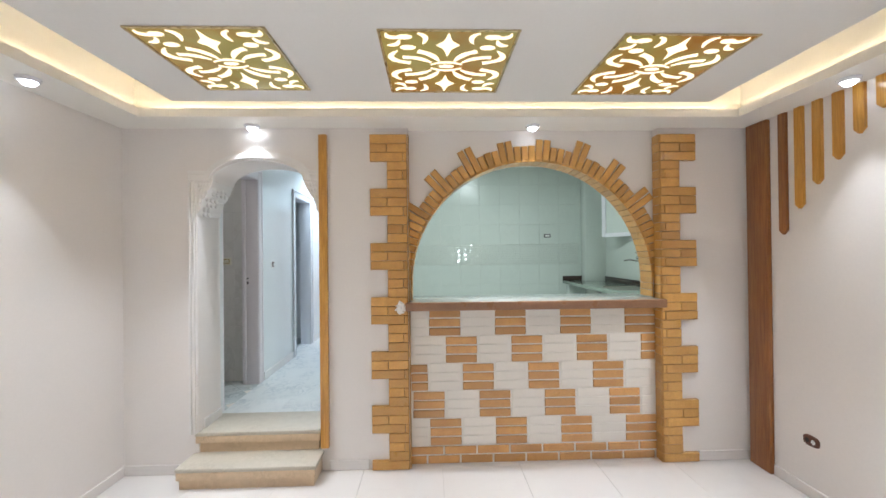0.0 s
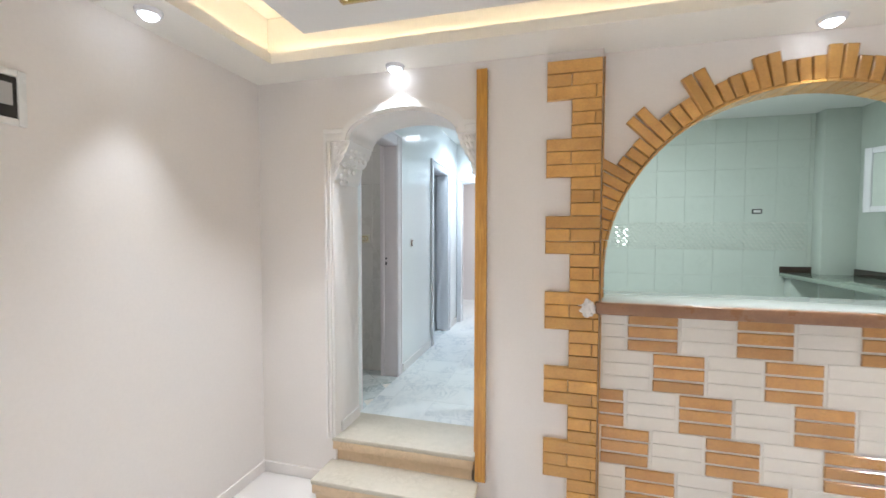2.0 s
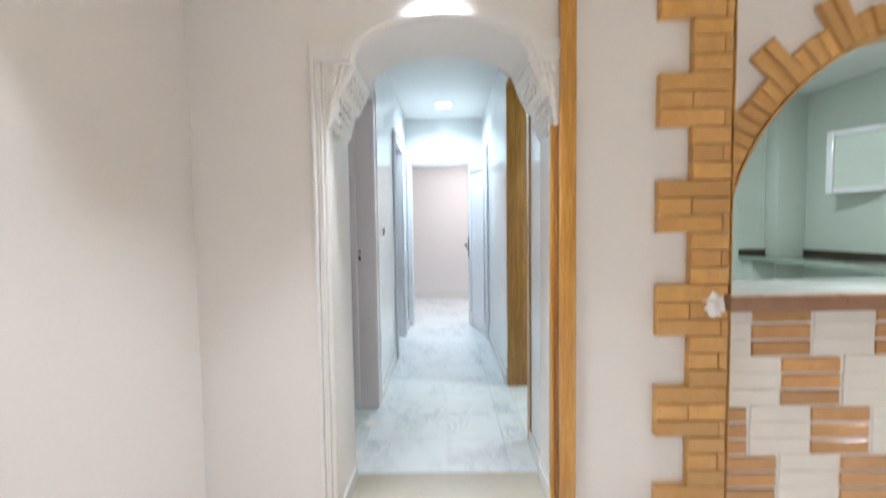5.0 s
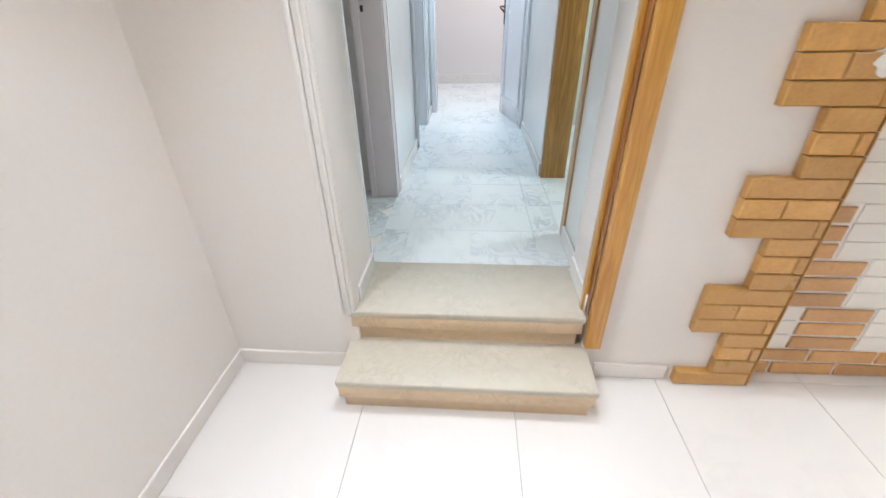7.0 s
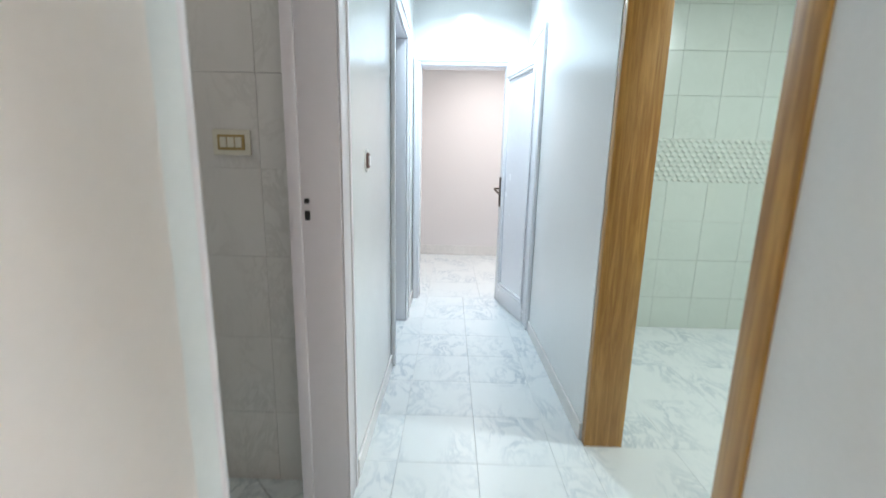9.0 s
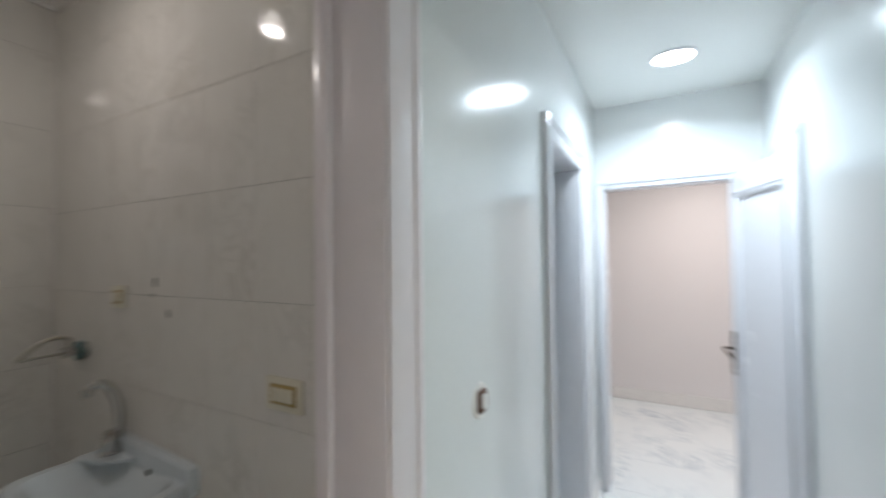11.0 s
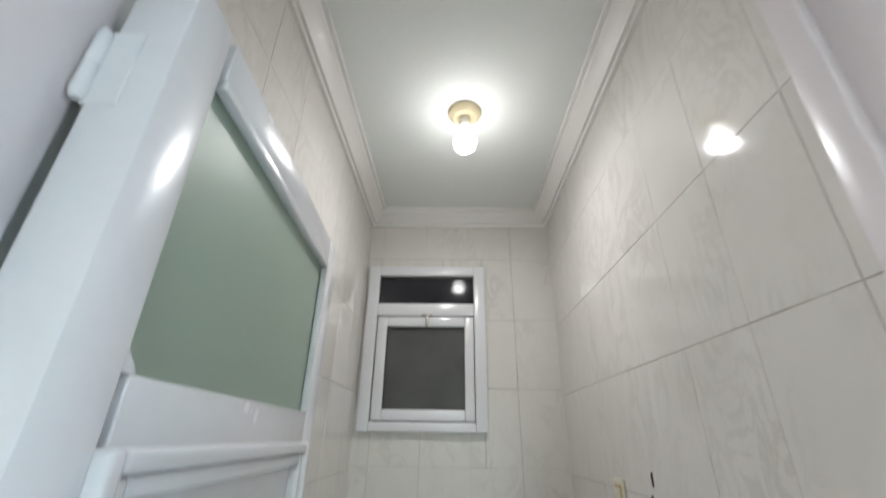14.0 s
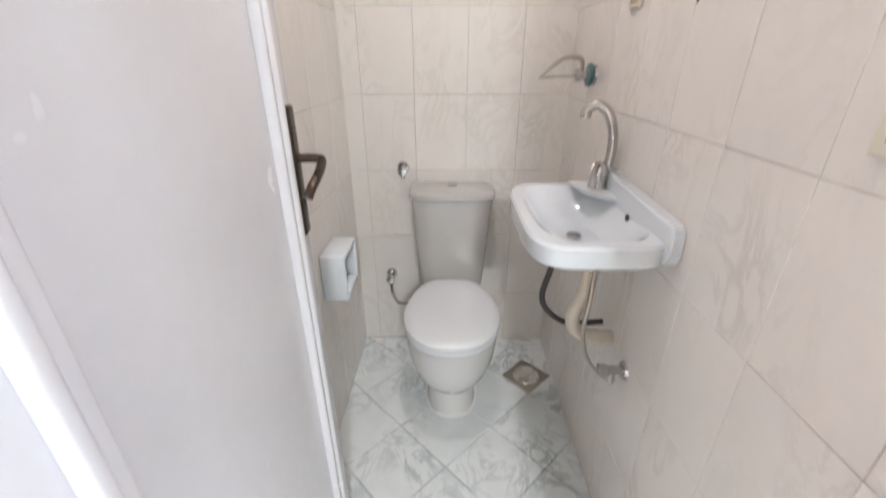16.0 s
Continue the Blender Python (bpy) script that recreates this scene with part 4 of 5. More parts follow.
wall_plate("bathroom_switch", "ivory wall plate with a tan inset and rockers", facing(-2.128, BYR - 0.0085, 1.582, (1, 0, 0), (0, 0, 1)), 0.125, 0.082, IVORY, TAN, 3)
wall_plate("shaver_socket", "small ivory outlet plate with a tan inset", facing(-2.93, BYR - 0.0085, 1.79, (1, 0, 0), (0, 0, 1)), 0.072, 0.075, IVORY, TAN, 1)

so = thing("wall_socket", "brown two-hole wall socket with white edging", "socket", at=facing(XR, 2.637, 0.38, (0, -1, 0), (0, 0, 1)))
part("plate", loft(bmesh.new(), [ring(0, 0, 0, 0.058, 0.036, 3), ring(0, 0, 0.008, 0.057, 0.035, 3), ring(0, 0, 0.012, 0.048, 0.028, 3)]), BROWNPLASTIC, so)
for u in (-0.022, 0.022):
    part("socket_well", lathe(bmesh.new(), [(0.0, 0.011), (0.014, 0.012), (0.016, 0.014), (0.012, 0.0145), (0.0, 0.012)], (u, 0, 0), "z", 18), WHITEPLASTIC if u > 0 else BLACK, so)

mb = thing("meter_box", "open white-framed recessed box with dark inside", "wall box", at=facing(XL, 1.81, 2.13, (0, 1, 0), (0, 0, 1)))
for r in ((-0.09, -0.065, -0.10, 0.10), (0.065, 0.09, -0.10, 0.10), (-0.065, 0.065, -0.10, -0.075), (-0.065, 0.065, 0.075, 0.10)):
    part("frame_bar", block(r[0], r[1], r[2], r[3], 0, 0.016, 0.003), WHITEPLASTIC, mb)
part("inside", block(-0.066, 0.066, -0.076, 0.076, 0.001, 0.006), BLACK, mb)
part("breaker", block(0.01, 0.05, -0.03, 0.05, 0.005, 0.014, 0.003), CISTERN, mb)


# ---------------------------------------------------------------- bathroom things
TX, TY = -3.0, 3.948
toilet = thing("toilet", "white close-coupled toilet with a grey cistern, lid closed", "toilet", at=(TX, TY, F))
def egg(z, grow=0.0, x0=-0.292, x1=0.186, half=0.180, back=0.138, n=44):
    """A seat outline: nearly straight back, widest past the middle, round front."""
    out = []
    for k in range(n):
        a = 2 * math.pi * k / n
        u = 0.5 + 0.5 * math.copysign(abs(math.cos(a)) ** 0.9, math.cos(a))
        side = math.copysign(abs(math.sin(a)) ** (0.85 if math.cos(a) > 0 else 0.45), math.sin(a))
        w = back + (half - back) * min(1.0, u / 0.5) ** 0.8 if u < 0.5 else half
        out.append((x0 - grow + u * (x1 - x0 + 2 * grow), side * (w + grow), z))
    return out


part("pedestal", loft(bmesh.new(), [ring(-0.12, 0, 0.0, 0.155, 0.104, 2.6, 44, 1.1), ring(-0.12, 0, 0.02, 0.152, 0.102, 2.6, 44, 1.1), ring(-0.12, 0, 0.15, 0.148, 0.100, 2.5, 44, 1.1)] + [egg(z, g) for z, g in ((0.185, -0.066), (0.235, -0.034), (0.30, -0.012), (0.37, -0.003), (0.41, -0.001))]), BOWL, toilet)
part("seat", loft(bmesh.new(), [egg(0.411, -0.003), egg(0.416, 0.001), egg(0.427, 0.001), egg(0.431, -0.003)]), SEATPLASTIC, toilet)
part("lid", loft(bmesh.new(), [egg(0.433, -0.003), egg(0.438, 0.002), egg(0.447, 0.002), egg(0.455, -0.008), egg(0.460, -0.03), egg(0.462, -0.09)]), SEATPLASTIC, toilet, "closed pale lid")
tank = part("cistern", loft(bmesh.new(), [ring(-0.372, 0, 0.395, 0.074, 0.128, 5), ring(-0.372, 0, 0.41, 0.078, 0.135, 5), ring(-0.372, 0, 0.60, 0.083, 0.153, 5), ring(-0.372, 0, 0.805, 0.087, 0.168, 5)]), CISTERN, toilet, "tapered grey ceramic cistern")
lid = part("cistern_lid", loft(bmesh.new(), [ring(-0.372, 0, 0.805, 0.088, 0.170, 4), ring(-0.370, 0, 0.811, 0.094, 0.178, 4), ring(-0.370, 0, 0.831, 0.095, 0.179, 4), ring(-0.370, 0, 0.843, 0.088, 0.170, 4), ring(-0.370, 0, 0.851, 0.055, 0.10, 3)]), CISTERN, toilet)
part("tank_shelf", block(-0.43, -0.27, -0.12, 0.12, 0.33, 0.397, 0.012, 3), BOWL, toilet)
part("flush_button", lathe(bmesh.new(), [(0.0, 0.850), (0.022, 0.850), (0.022, 0.858), (0.018, 0.860), (0.0, 0.860)], (-0.370, 0, 0), "z", 20), CHROME, lid, "chrome flush button")
part("sealant", loft(bmesh.new(), [ring(-0.12, 0, 0.0, 0.163, 0.112, 2.6, 40, 1.1), ring(-0.12, 0, 0.006, 0.157, 0.106, 2.6, 40, 1.1)]), WHITEPLASTIC, toilet)

BAX, BAY, BZ = -2.718, 4.265, 1.29
basin = thing("wash_basin", "small white ceramic wall basin with a raised wall ledge", "wash basin", at=(BAX, BAY, BZ))
R = lambda z, rx, ry, p=4.2, dy=0.0: ring(0, dy, z, rx, ry, p, 48)
part("bowl", loft(bmesh.new(), [R(-0.115, 0.07, 0.05, 3, 0.04), R(-0.112, 0.12, 0.08, 3.2, 0.03), R(-0.070, 0.20, 0.125, 3.6, 0.012), R(-0.058, 0.230, 0.148, 4.6, 0.002), R(-0.050, 0.238, 0.154, 4.6), R(-0.007, 0.241, 0.156, 4.6), R(0.0, 0.236, 0.151, 4.6), R(0.0, 0.212, 0.128, 3.6, 0.0), R(-0.008, 0.202, 0.120, 3.4), R(-0.05, 0.170, 0.096, 3, 0.004), R(-0.085, 0.11, 0.06, 2.4, 0.01), R(-0.09, 0.02, 0.018, 2, 0.01)]), CERAMIC, basin)
b = bmesh.new()
prism(b, [(-0.232, 0.118, -0.05), (0.226, 0.118, -0.05), (0.240, 0.118, -0.03), (0.240, 0.118, 0.030), (0.228, 0.118, 0.044), (-0.19, 0.118, 0.062), (-0.225, 0.118, 0.05), (-0.238, 0.118, 0.01)], (0, 0.034, 0))
bmesh.ops.bevel(b, geom=b.edges[:], offset=0.007, segments=3, affect="EDGES")
part("wall_ledge", b, CERAMIC, basin)
b = bmesh.new()
prism(b, [(-0.225, 0.03, 0.001), (-0.225, 0.122, 0.001), (-0.04, 0.122, 0.001), (-0.11, 0.05, 0.001)], (0, 0, 0.010))
bmesh.ops.bevel(b, geom=b.edges[:], offset=0.004, segments=2, affect="EDGES")
part("tap_deck", b, CERAMIC, basin)
part("overflow", lathe(bmesh.new(), [(0.0, 0.0), (0.009, 0.0), (0.009, -0.003), (0.0, -0.003)], (0.035, 0.116, -0.012), "y", 16), BLACK, basin)
part("drain_plug", lathe(bmesh.new(), [(0.0, -0.075), (0.020, -0.075), (0.018, -0.071), (0.0, -0.070)], (0, 0, 0), "z", 18), CHROME, basin, "chrome waste")
trap = part("waste_trap", tube(bmesh.new(), curve([(0.018, 0.055, -0.10), (0.018, 0.055, -0.185), (0.018, 0.048, -0.24), (0.018, 0.028, -0.29), (0.018, 0.026, -0.335), (0.018, 0.045, -0.368), (0.018, 0.085, -0.384), (0.018, 0.150, -0.388)], 6), 0.020, 14), PIPE, basin, "cream plastic waste pipe")
part("trap_nut", lathe(bmesh.new(), [(0.019, -0.03), (0.029, -0.03), (0.029, 0.0), (0.019, 0.0)], (0.018, 0.055, -0.112), "z", 16), PIPE, trap)
part("wall_nut", lathe(bmesh.new(), [(0.019, 0.085), (0.025, 0.085), (0.025, 0.105), (0.021, 0.108), (0.021, 0.140), (0.0, 0.140)], (0.018, 0.0, -0.387), "y", 16), PIPE, trap)

tap = thing("basin_tap", "tall chrome swan-neck basin tap", "tap", at=(-2.872, 4.362, BZ + 0.012))
part("tap_body", lathe(bmesh.new(), [(0.0, 0.0), (0.028, 0.0), (0.028, 0.006), (0.024, 0.012), (0.026, 0.04), (0.023, 0.060), (0.014, 0.072), (0.0, 0.074)], (0, 0, 0), "z", 22), CHROME, tap)
part("swan_neck", tube(bmesh.new(), curve([(0.0, 0.018, 0.045), (0.002, 0.024, 0.10), (0.0, 0.018, 0.16), (-0.006, 0.002, 0.203), (-0.014, -0.022, 0.222), (-0.02, -0.044, 0.216), (-0.022, -0.052, 0.205)], 7), 0.0135, 14), CHROME, tap)
part("spout_tip", lathe(bmesh.new(), [(0.0, -0.012), (0.014, -0.011), (0.0155, 0.0), (0.014, 0.010), (0.0, 0.011)], (-0.022, -0.053, 0.20), "z", 16), CHROME, tap)
part("lever", tube(bmesh.new(), curve([(0.01, -0.008, 0.062), (0.026, -0.022, 0.07), (0.044, -0.036, 0.06), (0.05, -0.042, 0.045)], 5), 0.0085, 10), CHROME, tap)

mx = thing("wall_spray_valve", "chrome wall valve with a teal knob and bent spray pipe", "valve", at=(-3.185, BYR - 0.0085, 1.588))
part("flange", lathe(bmesh.new(), [(0.0, 0.0), (0.030, 0.0), (0.028, -0.008), (0.0, -0.010)], (0, 0, 0), "y", 22), CHROME, mx)
part("knob", lathe(bmesh.new(), [(0.0, -0.010), (0.033, -0.011), (0.036, -0.016), (0.034, -0.024), (0.0, -0.026)], (0, 0, 0), "y", 24), TEAL, mx, "dark teal round knob")
part("valve_body", lathe(bmesh.new(), [(0.0, -0.008), (0.014, -0.009), (0.014, -0.045), (0.020, -0.048), (0.020, -0.064), (0.0, -0.068)], (0, 0, 0), "y", 18), CHROME, mx)
part("spray_pipe", tube(bmesh.new(), curve([(0, -0.046, 0.0), (0.0, -0.046, 0.040), (-0.003, -0.066, 0.054), (-0.008, -0.105, 0.050), (-0.012, -0.145, 0.022), (-0.015, -0.180, -0.008)], 6), 0.007, 10), STEEL, mx)
part("second_pipe", tube(bmesh.new(), curve([(0, -0.06, -0.002), (-0.008, -0.12, -0.004), (-0.015, -0.180, -0.009)], 6), 0.005, 8), STEEL, mx)


def angle_valve(label, at, turn, hose=None):
    t = thing("angle_valve", label, "valve", "angle valves", at=pose(*at, 0, 0, turn))
    part("flange", lathe(bmesh.new(), [(0.0, 0.0), (0.026, 0.0), (0.022, 0.008), (0.0, 0.009)], (0, 0, 0), "x", 20), CHROME, t)
    part("valve_body", lathe(bmesh.new(), [(0.0, 0.006), (0.012, 0.007), (0.012, 0.045), (0.016, 0.048), (0.018, 0.07), (0.0, 0.073)], (0, 0, 0), "x", 16), CHROME, t)
    part("outlet", lathe(bmesh.new(), [(0.0, -0.04), (0.009, -0.04), (0.010, 0.01), (0.0, 0.011)], (0.032, 0, 0), "z", 14), CHROME, t)
    return t


angle_valve("small chrome angle valve on the tiled wall", (BX + 0.0085, 3.738, 1.213), 0)
angle_valve("chrome angle valve beside the toilet", (BX + 0.0085, 3.66, 0.695), 0)
angle_valve("chrome angle valve below the basin", (-2.588, BYR - 0.0085, 0.877), -90)
solid("basin_hose", tube(bmesh.new(), curve([(-2.66, 4.315, 1.185), (-2.645, 4.308, 1.05), (-2.64, 4.303, 0.96), (-2.635, 4.325, 0.875), (-2.61, 4.365, 0.835), (-2.588, 4.390, 0.842)], 8), 0.006, 10), STEEL, "thin braided steel hose under the basin", "hose")
solid("drain_hose", tube(bmesh.new(), curve([(-2.80, 4.245, 1.19), (-2.80, 4.240, 1.08), (-2.80, 4.222, 0.985), (-2.80, 4.245, 0.925), (-2.79, 4.310, 0.887), (-2.78, 4.415, 0.90)], 8), 0.009, 10), RUBBER, "dark rubber hose curving under the basin", "hose")
solid("cistern_hose", tube(bmesh.new(), curve([(-3.435, 3.66, 0.66), (-3.43, 3.665, 0.60), (-3.40, 3.70, 0.565), (-3.37, 3.77, 0.60), (-3.35, 3.84, 0.71)], 8), 0.007, 10), STEEL, "thin steel hose feeding the cistern", "hose")

paper = thing("paper_holder", "white ceramic toilet paper holder on the tiled wall", "paper holder", at=facing(-3.0, BYL + 0.0085, 0.965, (-1, 0, 0), (0, 0, 1)))
for nm, r in (("hood", (-0.075, 0.075, 0.065, 0.085)), ("side", (-0.085, -0.072, -0.085, 0.085)), ("side", (0.072, 0.085, -0.085, 0.085)), ("lip", (-0.072, 0.072, -0.085, -0.06))):
    part(nm, block(r[0], r[1], r[2], r[3], 0.0, 0.085, 0.006, 3), CERAMIC, paper)
part("back", block(-0.072, 0.072, -0.06, 0.065, 0.001, 0.008), CERAMIC, paper)

dr = thing("floor_drain", "square tarnished steel floor drain set diagonally", "floor drain", at=pose(-3.188, 4.293, F, 0, 0, 45))
part("plate", block(-0.078, 0.078, -0.078, 0.078, 0.0, 0.005, 0.002), STEEL, dr)
part("ring", lathe(bmesh.new(), [(0.044, 0.004), (0.060, 0.004), (0.058, 0.008), (0.046, 0.008)], (0, 0, 0), "z", 28), BRIGHT, dr)
for k in range(5):
    part("grate_slot", block(-0.034, 0.034, -0.031 + 0.014 * k, -0.023 + 0.014 * k, 0.0045, 0.0062, 0.001), BLACK, dr)

lampb = thing("bare_bulb_lamp", "bare glowing round bulb in a yellowed ceiling holder", "ceiling lamp", at=(-2.72, 3.97, 3.0))
part("rose", lathe(bmesh.new(), [(0.0, 0.0), (0.058, 0.0), (0.060, -0.008), (0.052, -0.018), (0.040, -0.028), (0.0, -0.03)], (0, 0, 0), "z", 30), YELLOWED, lampb, "yellowed plastic rose")
part("holder", lathe(bmesh.new(), [(0.0, -0.028), (0.019, -0.028), (0.021, -0.05), (0.017, -0.066), (0.0, -0.068)], (0, 0, 0), "z", 20), IVORY, lampb)
bulb = part("bulb", lathe(bmesh.new(), [(0.0, -0.066), (0.014, -0.068), (0.019, -0.082), (0.036, -0.108), (0.042, -0.132), (0.037, -0.155), (0.022, -0.171), (0.0, -0.176)], (0, 0, 0), "z", 26), BULBGLASS, lampb, "lit white bulb")
bulb.visible_shadow = False

window_1 = tagged(new("window_1"), "white plastic bathroom window with two dark panes", "window", "", "structure")
WX = BX + 0.006
def wbar(nm, y0, y1, z0, z1, x0, x1, m=PVC, bev=0.005):
    return part(nm, block(x0, x1, y0, y1, z0, z1, bev, 3), m, window_1)


for r in ((3.522, 3.575, 1.945, 2.692), (4.030, 4.083, 1.945, 2.692), (3.575, 4.030, 1.945, 1.985), (3.575, 4.030, 2.645, 2.692)):
    wbar("window_frame", *r, WX - 0.05, WX + 0.028)
wbar("transom", 3.575, 4.030, 2.445, 2.505, WX - 0.05, WX + 0.024)
for r in ((3.580, 3.625, 1.99, 2.44), (3.985, 4.027, 1.99, 2.44), (3.625, 3.985, 1.99, 2.035), (3.625, 3.985, 2.395, 2.44)):
    wbar("sash", *r, WX - 0.03, WX + 0.020)
wbar("pane", 3.570, 4.035, 2.50, 2.65, WX - 0.010, WX - 0.004, DUSKGLASS, 0)
wbar("pane", 3.62, 3.99, 2.03, 2.40, WX - 0.012, WX - 0.006, DARKGLASS, 0)
for r in ((3.622, 3.988, 2.393, 2.399), (3.622, 3.988, 2.031, 2.037), (3.622, 3.628, 2.03, 2.40), (3.982, 3.988, 2.03, 2.40), (3.572, 4.033, 2.638, 2.648), (3.572, 4.033, 2.502, 2.508)):
    wbar("gasket", *r, WX - 0.005, WX + 0.004, RUBBER, 0)
latch = part("latch", bx(block(WX + 0.02, WX + 0.032, 3.785, 3.835, 2.44, 2.452, 0.003), WX + 0.018, WX + 0.03, 3.803, 3.817, 2.395, 2.45, 0.003), STEEL, window_1, "small metal latch")

for (u, z, h) in ((-2.714, 1.841, 0.05), (-2.640, 1.748, 0.035), (-2.73, 1.80, 0.02)):
    b = bmesh.new()
    bmesh.ops.create_icosphere(b, subdivisions=2, radius=1.0)
    for v in b.verts:
        k = 0.75 + 0.5 * noise.noise(v.co * 1.9 + Vector((u * 9, z * 7, 0)))
        v.co = Vector((v.co.x * 0.008 * k, v.co.y * 0.0025, v.co.z * h * 0.5 * k))
    o = solid("wall_hole", b, BLACK, "dark ragged screw hole in the wall tile", "hole", "screw holes")
    o.location = (u, BYR - 0.0085, z)


# ---------------------------------------------------------------- kitchen things
kc = thing("kitchen_worktop", "grey-green stone kitchen worktop with a dark upstand", "worktop", at=(2.3, 5.1, 1.165))
part("top", block(-0.25, 0.345, -1.65, 1.045, 0.0, 0.042, 0.006), GREENTOP, kc)
part("upstand", block(0.325, 0.345, -1.65, 0.87, 0.042, 0.11, 0.003), DARKSTRIP, kc, "dark granite upstand")
part("upstand", block(-0.25, 0.325, 1.025, 1.045, 0.042, 0.11, 0.003), DARKSTRIP, kc, "dark granite upstand")
part("leg_wall", block(-0.20, 0.345, 0.90, 1.04, -0.855, 0.0, 0.003), KITTILE, kc)
part("leg_wall", block(-0.20, 0.345, -1.60, -1.50, -0.855, 0.0, 0.003), KITTILE, kc)
sink = thing("kitchen_sink", "steel sink bowl let into the worktop", "sink", at=(2.36, 4.75, 1.207))
part("rim", loft(bmesh.new(), [ring(0, 0, 0.0, 0.22, 0.26, 6), ring(0, 0, 0.005, 0.222, 0.262, 6), ring(0, 0, 0.006, 0.20, 0.24, 6), ring(0, 0, 0.001, 0.195, 0.235, 6)]), STEEL, sink)
kt = thing("kitchen_tap", "chrome wall-mounted kitchen mixer tap", "tap", at=(KX, 4.86, 1.56))
part("mixer_body", lathe(bmesh.new(), [(0.0, -0.11), (0.020, -0.105), (0.022, 0.0), (0.020, 0.105), (0.0, 0.11)], (-0.05, 0, 0), "y", 18), CHROME, kt)
part("inlet", tube(bmesh.new(), [(0.0, -0.07, 0), (-0.05, -0.07, 0)], 0.014), CHROME, kt)
part("inlet", tube(bmesh.new(), [(0.0, 0.07, 0), (-0.05, 0.07, 0)], 0.014), CHROME, kt)
part("spout", tube(bmesh.new(), curve([(-0.05, 0, -0.01), (-0.10, 0.0, -0.035), (-0.18, 0.01, -0.02), (-0.26, 0.02, -0.03)], 6), 0.010), CHROME, kt)
part("lever", tube(bmesh.new(), curve([(-0.05, 0, 0.01), (-0.06, 0, 0.055), (-0.13, 0.0, 0.065)], 5), 0.008), CHROME, kt)
kb = thing("kitchen_wall_box", "small white plastic box on the tiled kitchen wall", "wall box", at=(KX, 4.86, 1.735))
part("case", block(-0.05, 0.0, -0.055, 0.055, -0.05, 0.05, 0.008, 3), WHITEPLASTIC, kb)
part("cover", block(-0.056, -0.048, -0.042, 0.042, -0.036, 0.036, 0.003), WHITEPLASTIC, kb)
window_2 = tagged(new("window_2"), "white plastic kitchen window, its sash swung open", "window", "", "structure")
for r in ((4.58, 4.63, 1.80, 2.50), (5.07, 5.12, 1.80, 2.50), (4.63, 5.07, 1.80, 1.85), (4.63, 5.07, 2.45, 2.50)):
    part("window_frame", block(KX - 0.02, KX + 0.06, r[0], r[1], r[2], r[3], 0.005), PVC, window_2)
part("pane", block(KX + 0.05, KX + 0.055, 4.62, 5.08, 1.84, 2.46), DUSKGLASS, window_2)
part("window_sill", block(KX - 0.06, KX + 0.02, 4.55, 5.15, 1.775, 1.80, 0.005), PVC, window_2)
hinge, free = Vector((KX - 0.03, 5.08, 0)), Vector((2.385, 5.465, 0))
width = (free - hinge).length
u = (free - hinge).normalized()
sash_m = facing(hinge.x, hinge.y, 1.833, u, (0, 0, 1))
for r in ((0.0, 0.055, 0, 0.585), (width - 0.055, width, 0, 0.585), (0.055, width - 0.055, 0, 0.055), (0.055, width - 0.055, 0.53, 0.585)):
    o = part("open_sash", block(r[0], r[1], r[2], r[3], -0.02, 0.025, 0.005), PVC, window_2)
    o.matrix_world = sash_m
o = part("open_pane", block(0.05, width - 0.05, 0.05, 0.535, 0.0, 0.006), KITTILE, window_2, "pale obscured glass")
o.matrix_world = sash_m
ks = wall_plate("kitchen_socket", "small white kitchen socket plate with dark holes", facing(1.82, KY - 0.009, 1.885, (1, 0, 0), (0, 0, 1)), 0.10, 0.052, BLACK, WHITEPLASTIC, 1)
klamp = thing("kitchen_ceiling_light", "round white kitchen ceiling light, switched on", "ceiling light", at=(0.75, 4.4, 2.93))
part("rim", lathe(bmesh.new(), [(0.13, -0.001), (0.13, -0.012), (0.145, -0.012), (0.148, -0.001)], (0, 0, 0), "z", 32), PVC, klamp)
part("diffuser", lathe(bmesh.new(), [(0.0, -0.001), (0.131, -0.001), (0.131, -0.010), (0.0, -0.014)], (0, 0, 0), "z", 32), HALLLENS, klamp)


# ---------------------------------------------------------------- tiles
up = (0, 0, 1)
tiling("tile", FLOORTILE, floor, XL, XR, -2.6, YP, 0.60, 0.60, -2.28, 3.165, lambda a, c: facing(a, c, -0.0115, (1, 0, 0), (0, 1, 0)), 0.011, 0.0012)
tiling("tile", HALLTILE, floor_hall, HL, HR, 3.535, 6.79, 0.333, 0.333, -1.60, 3.535, lambda a, c: facing(a, c, F - 0.0115, (1, 0, 0), (0, 1, 0)), 0.011, 0.0012, chamfer=0.0007)
tiling("tile", HALLTILE, floor_hall, -2.9, 1.0, 6.79, 8.75, 0.50, 0.50, -1.60, 6.79, lambda a, c: facing(a, c, F - 0.0115, (1, 0, 0), (0, 1, 0)), 0.011, 0.0012, chamfer=0.0007)
tiling("tile", HALLTILE, floor_hall, HR, KX, 3.45, KY, 0.40, 0.40, HR, 3.87, lambda a, c: facing(a, c, F - 0.0115, (1, 0, 0), (0, 1, 0)), 0.011, 0.0012, chamfer=0.0007)
tiling("tile", HALLTILE, floor_hall, -3.3, HL, 4.7, 6.62, 0.50, 0.50, HL, 4.7, lambda a, c: facing(a, c, F - 0.0115, (1, 0, 0), (0, 1, 0)), 0.011, 0.0012, chamfer=0.0007)
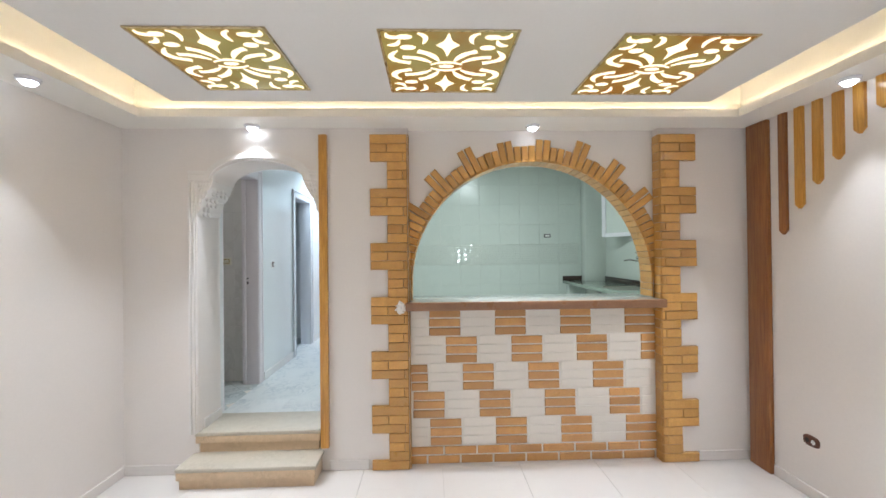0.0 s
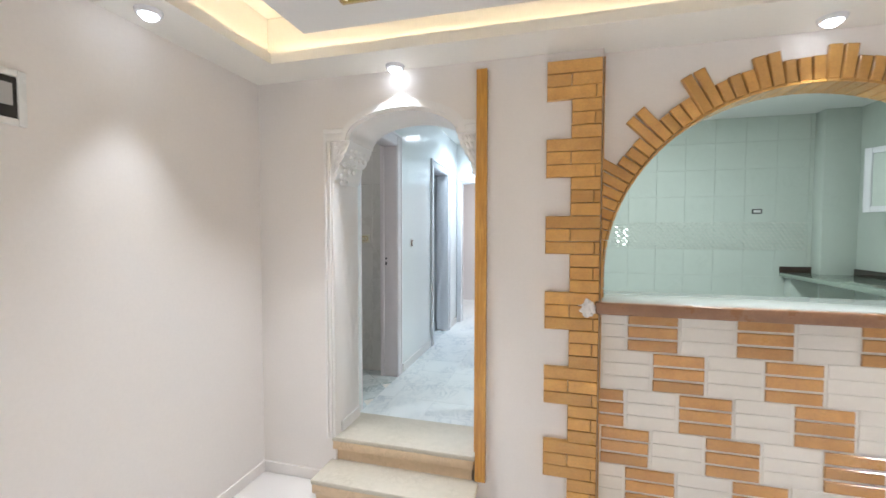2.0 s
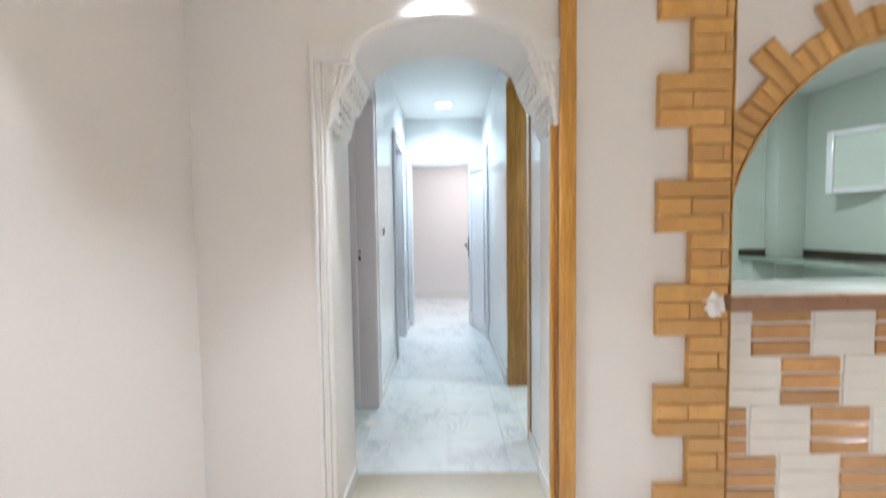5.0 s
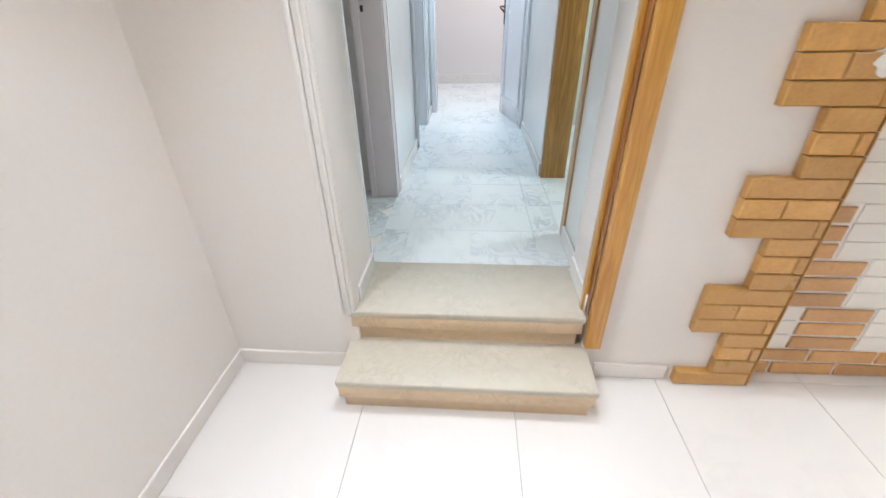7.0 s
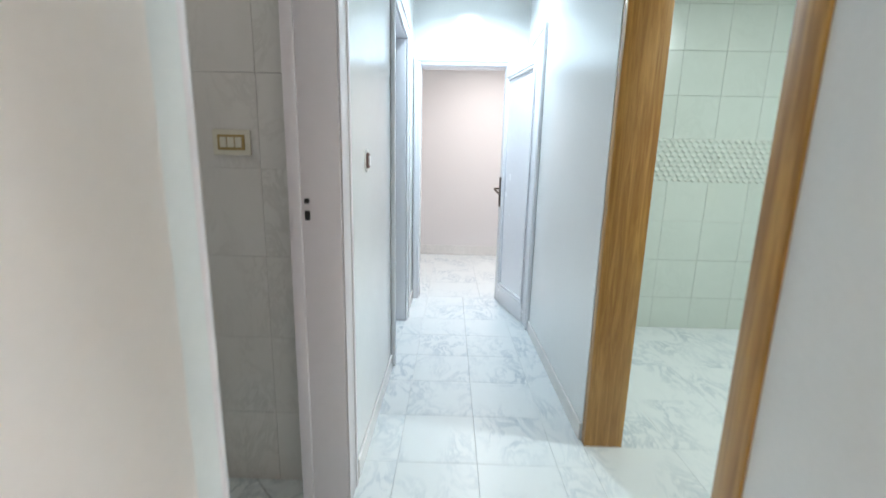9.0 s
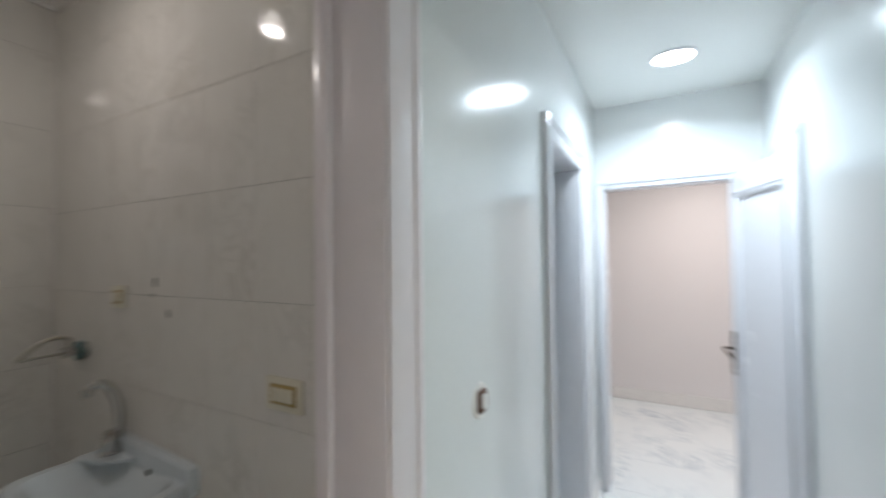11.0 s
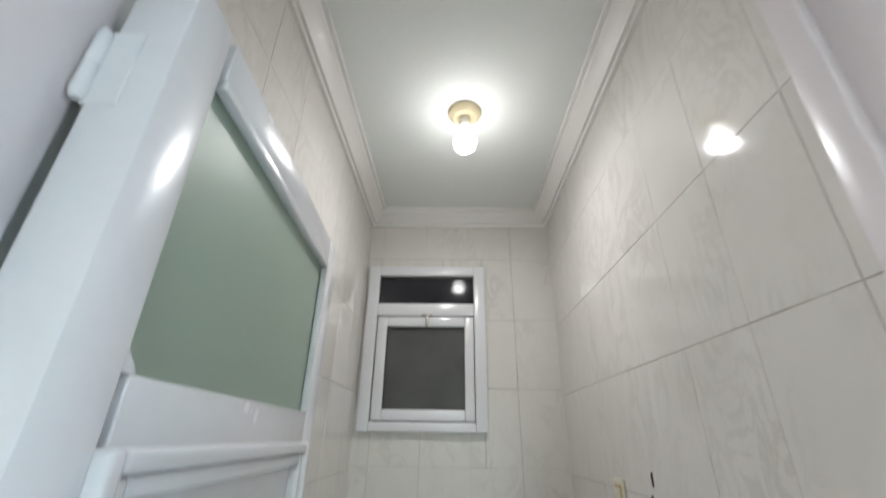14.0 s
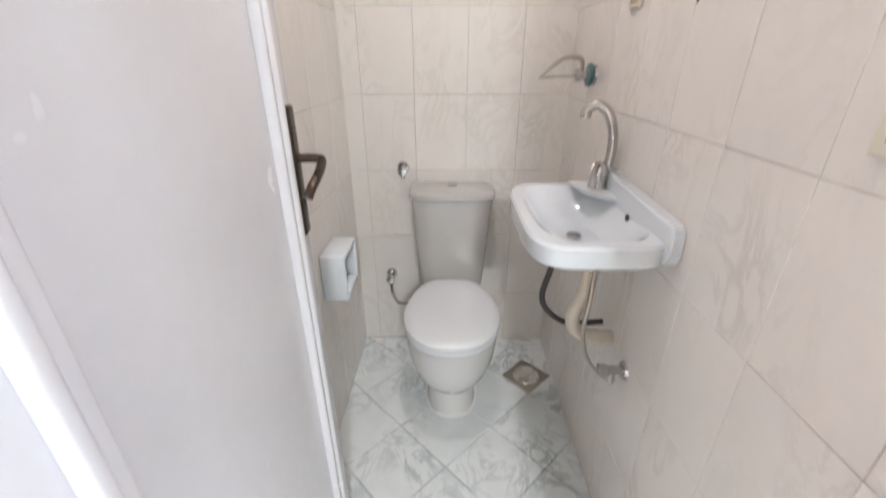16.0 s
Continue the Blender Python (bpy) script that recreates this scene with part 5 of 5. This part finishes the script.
bath_walls = [o for o in bpy.data.objects if o.name in ("wall_bath_back", "wall_bath_left", "wall_bath_right")]
by_name = {o.name: o for o in bath_walls}
tiling("tile", BATHTILE, by_name["wall_bath_back"], BYL, BYR, F, 2.96, 0.212, 0.308, 4.218, 2.74, lambda a, c: facing(BX, a, c, (0, 1, 0), up), holes=[(3.535, 4.07, 1.955, 2.68)], gap=0.0009, chamfer=0.0008)
tiling("tile", BATHTILE, by_name["wall_bath_right"], BX, -1.889, F, 2.96, 0.202, 0.300, -2.040, 2.10, lambda a, c: facing(a, BYR, c, (1, 0, 0), up), gap=0.0009, chamfer=0.0008)
tiling("tile", BATHTILE, by_name["wall_bath_left"], 1.889, -BX, F, 2.96, 0.202, 0.300, 2.040, 2.10, lambda a, c: facing(-a, BYL, c, (-1, 0, 0), up), gap=0.0009, chamfer=0.0008)
# diagonal bathroom floor
s = math.sqrt(0.5)
for i in range(-8, 9):
    for j in range(-8, 9):
        cx, cy = -2.898 + 0.253 * s * (i + j) , 3.928 + 0.253 * s * (i - j)
        if BX - 0.05 < cx + 0.0 < -1.70 and BYL - 0.15 < cy < BYR + 0.15:
            piece("tile", 0.25, 0.25, 0.011, BATHFLOOR, facing(cx - 0.25 * s, cy, F - 0.0115, (s, -s, 0), (s, s, 0)), floor_hall, 0.0015)
tiling("tile", KITTILE, bpy.data.objects["wall_kitchen_back"], -0.645, 2.34, F, 2.93, 0.30, 0.30, 0.2, 1.46, lambda a, c: facing(a, KY, c, (1, 0, 0), up), 0.008, 0.0015)
# the glossy patterned band on the kitchen wall: small proud lozenges
b = bmesh.new()
for i in range(62):
    for j in range(9):
        x, z = -0.60 + 0.047 * i + (0.0235 if j % 2 else 0), 1.47 + 0.035 * j
        if x > 2.28:
            continue
        # every other lozenge leans back, so that its glaze catches the lamp
        lean = 0.0045 + random.uniform(-0.0014, 0.0014) if (i + j) % 2 else 0.001
        ring_out = [b.verts.new((x + p * 0.022, KY - 0.009, z + h * 0.017)) for p, h in ((-1, 0), (0, -1), (1, 0), (0, 1))]
        ring_in = [b.verts.new((x + p * 0.020, KY - 0.0155 + h * lean, z + h * 0.015)) for p, h in ((-1, 0), (0, -1), (1, 0), (0, 1))]
        b.faces.new(ring_in)
        for k in range(4):
            b.faces.new((ring_out[k], ring_out[(k + 1) % 4], ring_in[(k + 1) % 4], ring_in[k]))
MOSAIC = marble("mosaic_glaze", (0.66, 0.70, 0.64), (0.5, 0.56, 0.5), 0.14, 5, 0.25, 0.03)
lz = struct("wall_mosaic_band", b, MOSAIC, "glossy lozenge-patterned tile band", "tile band")
tagged(lz, kind="stuff")
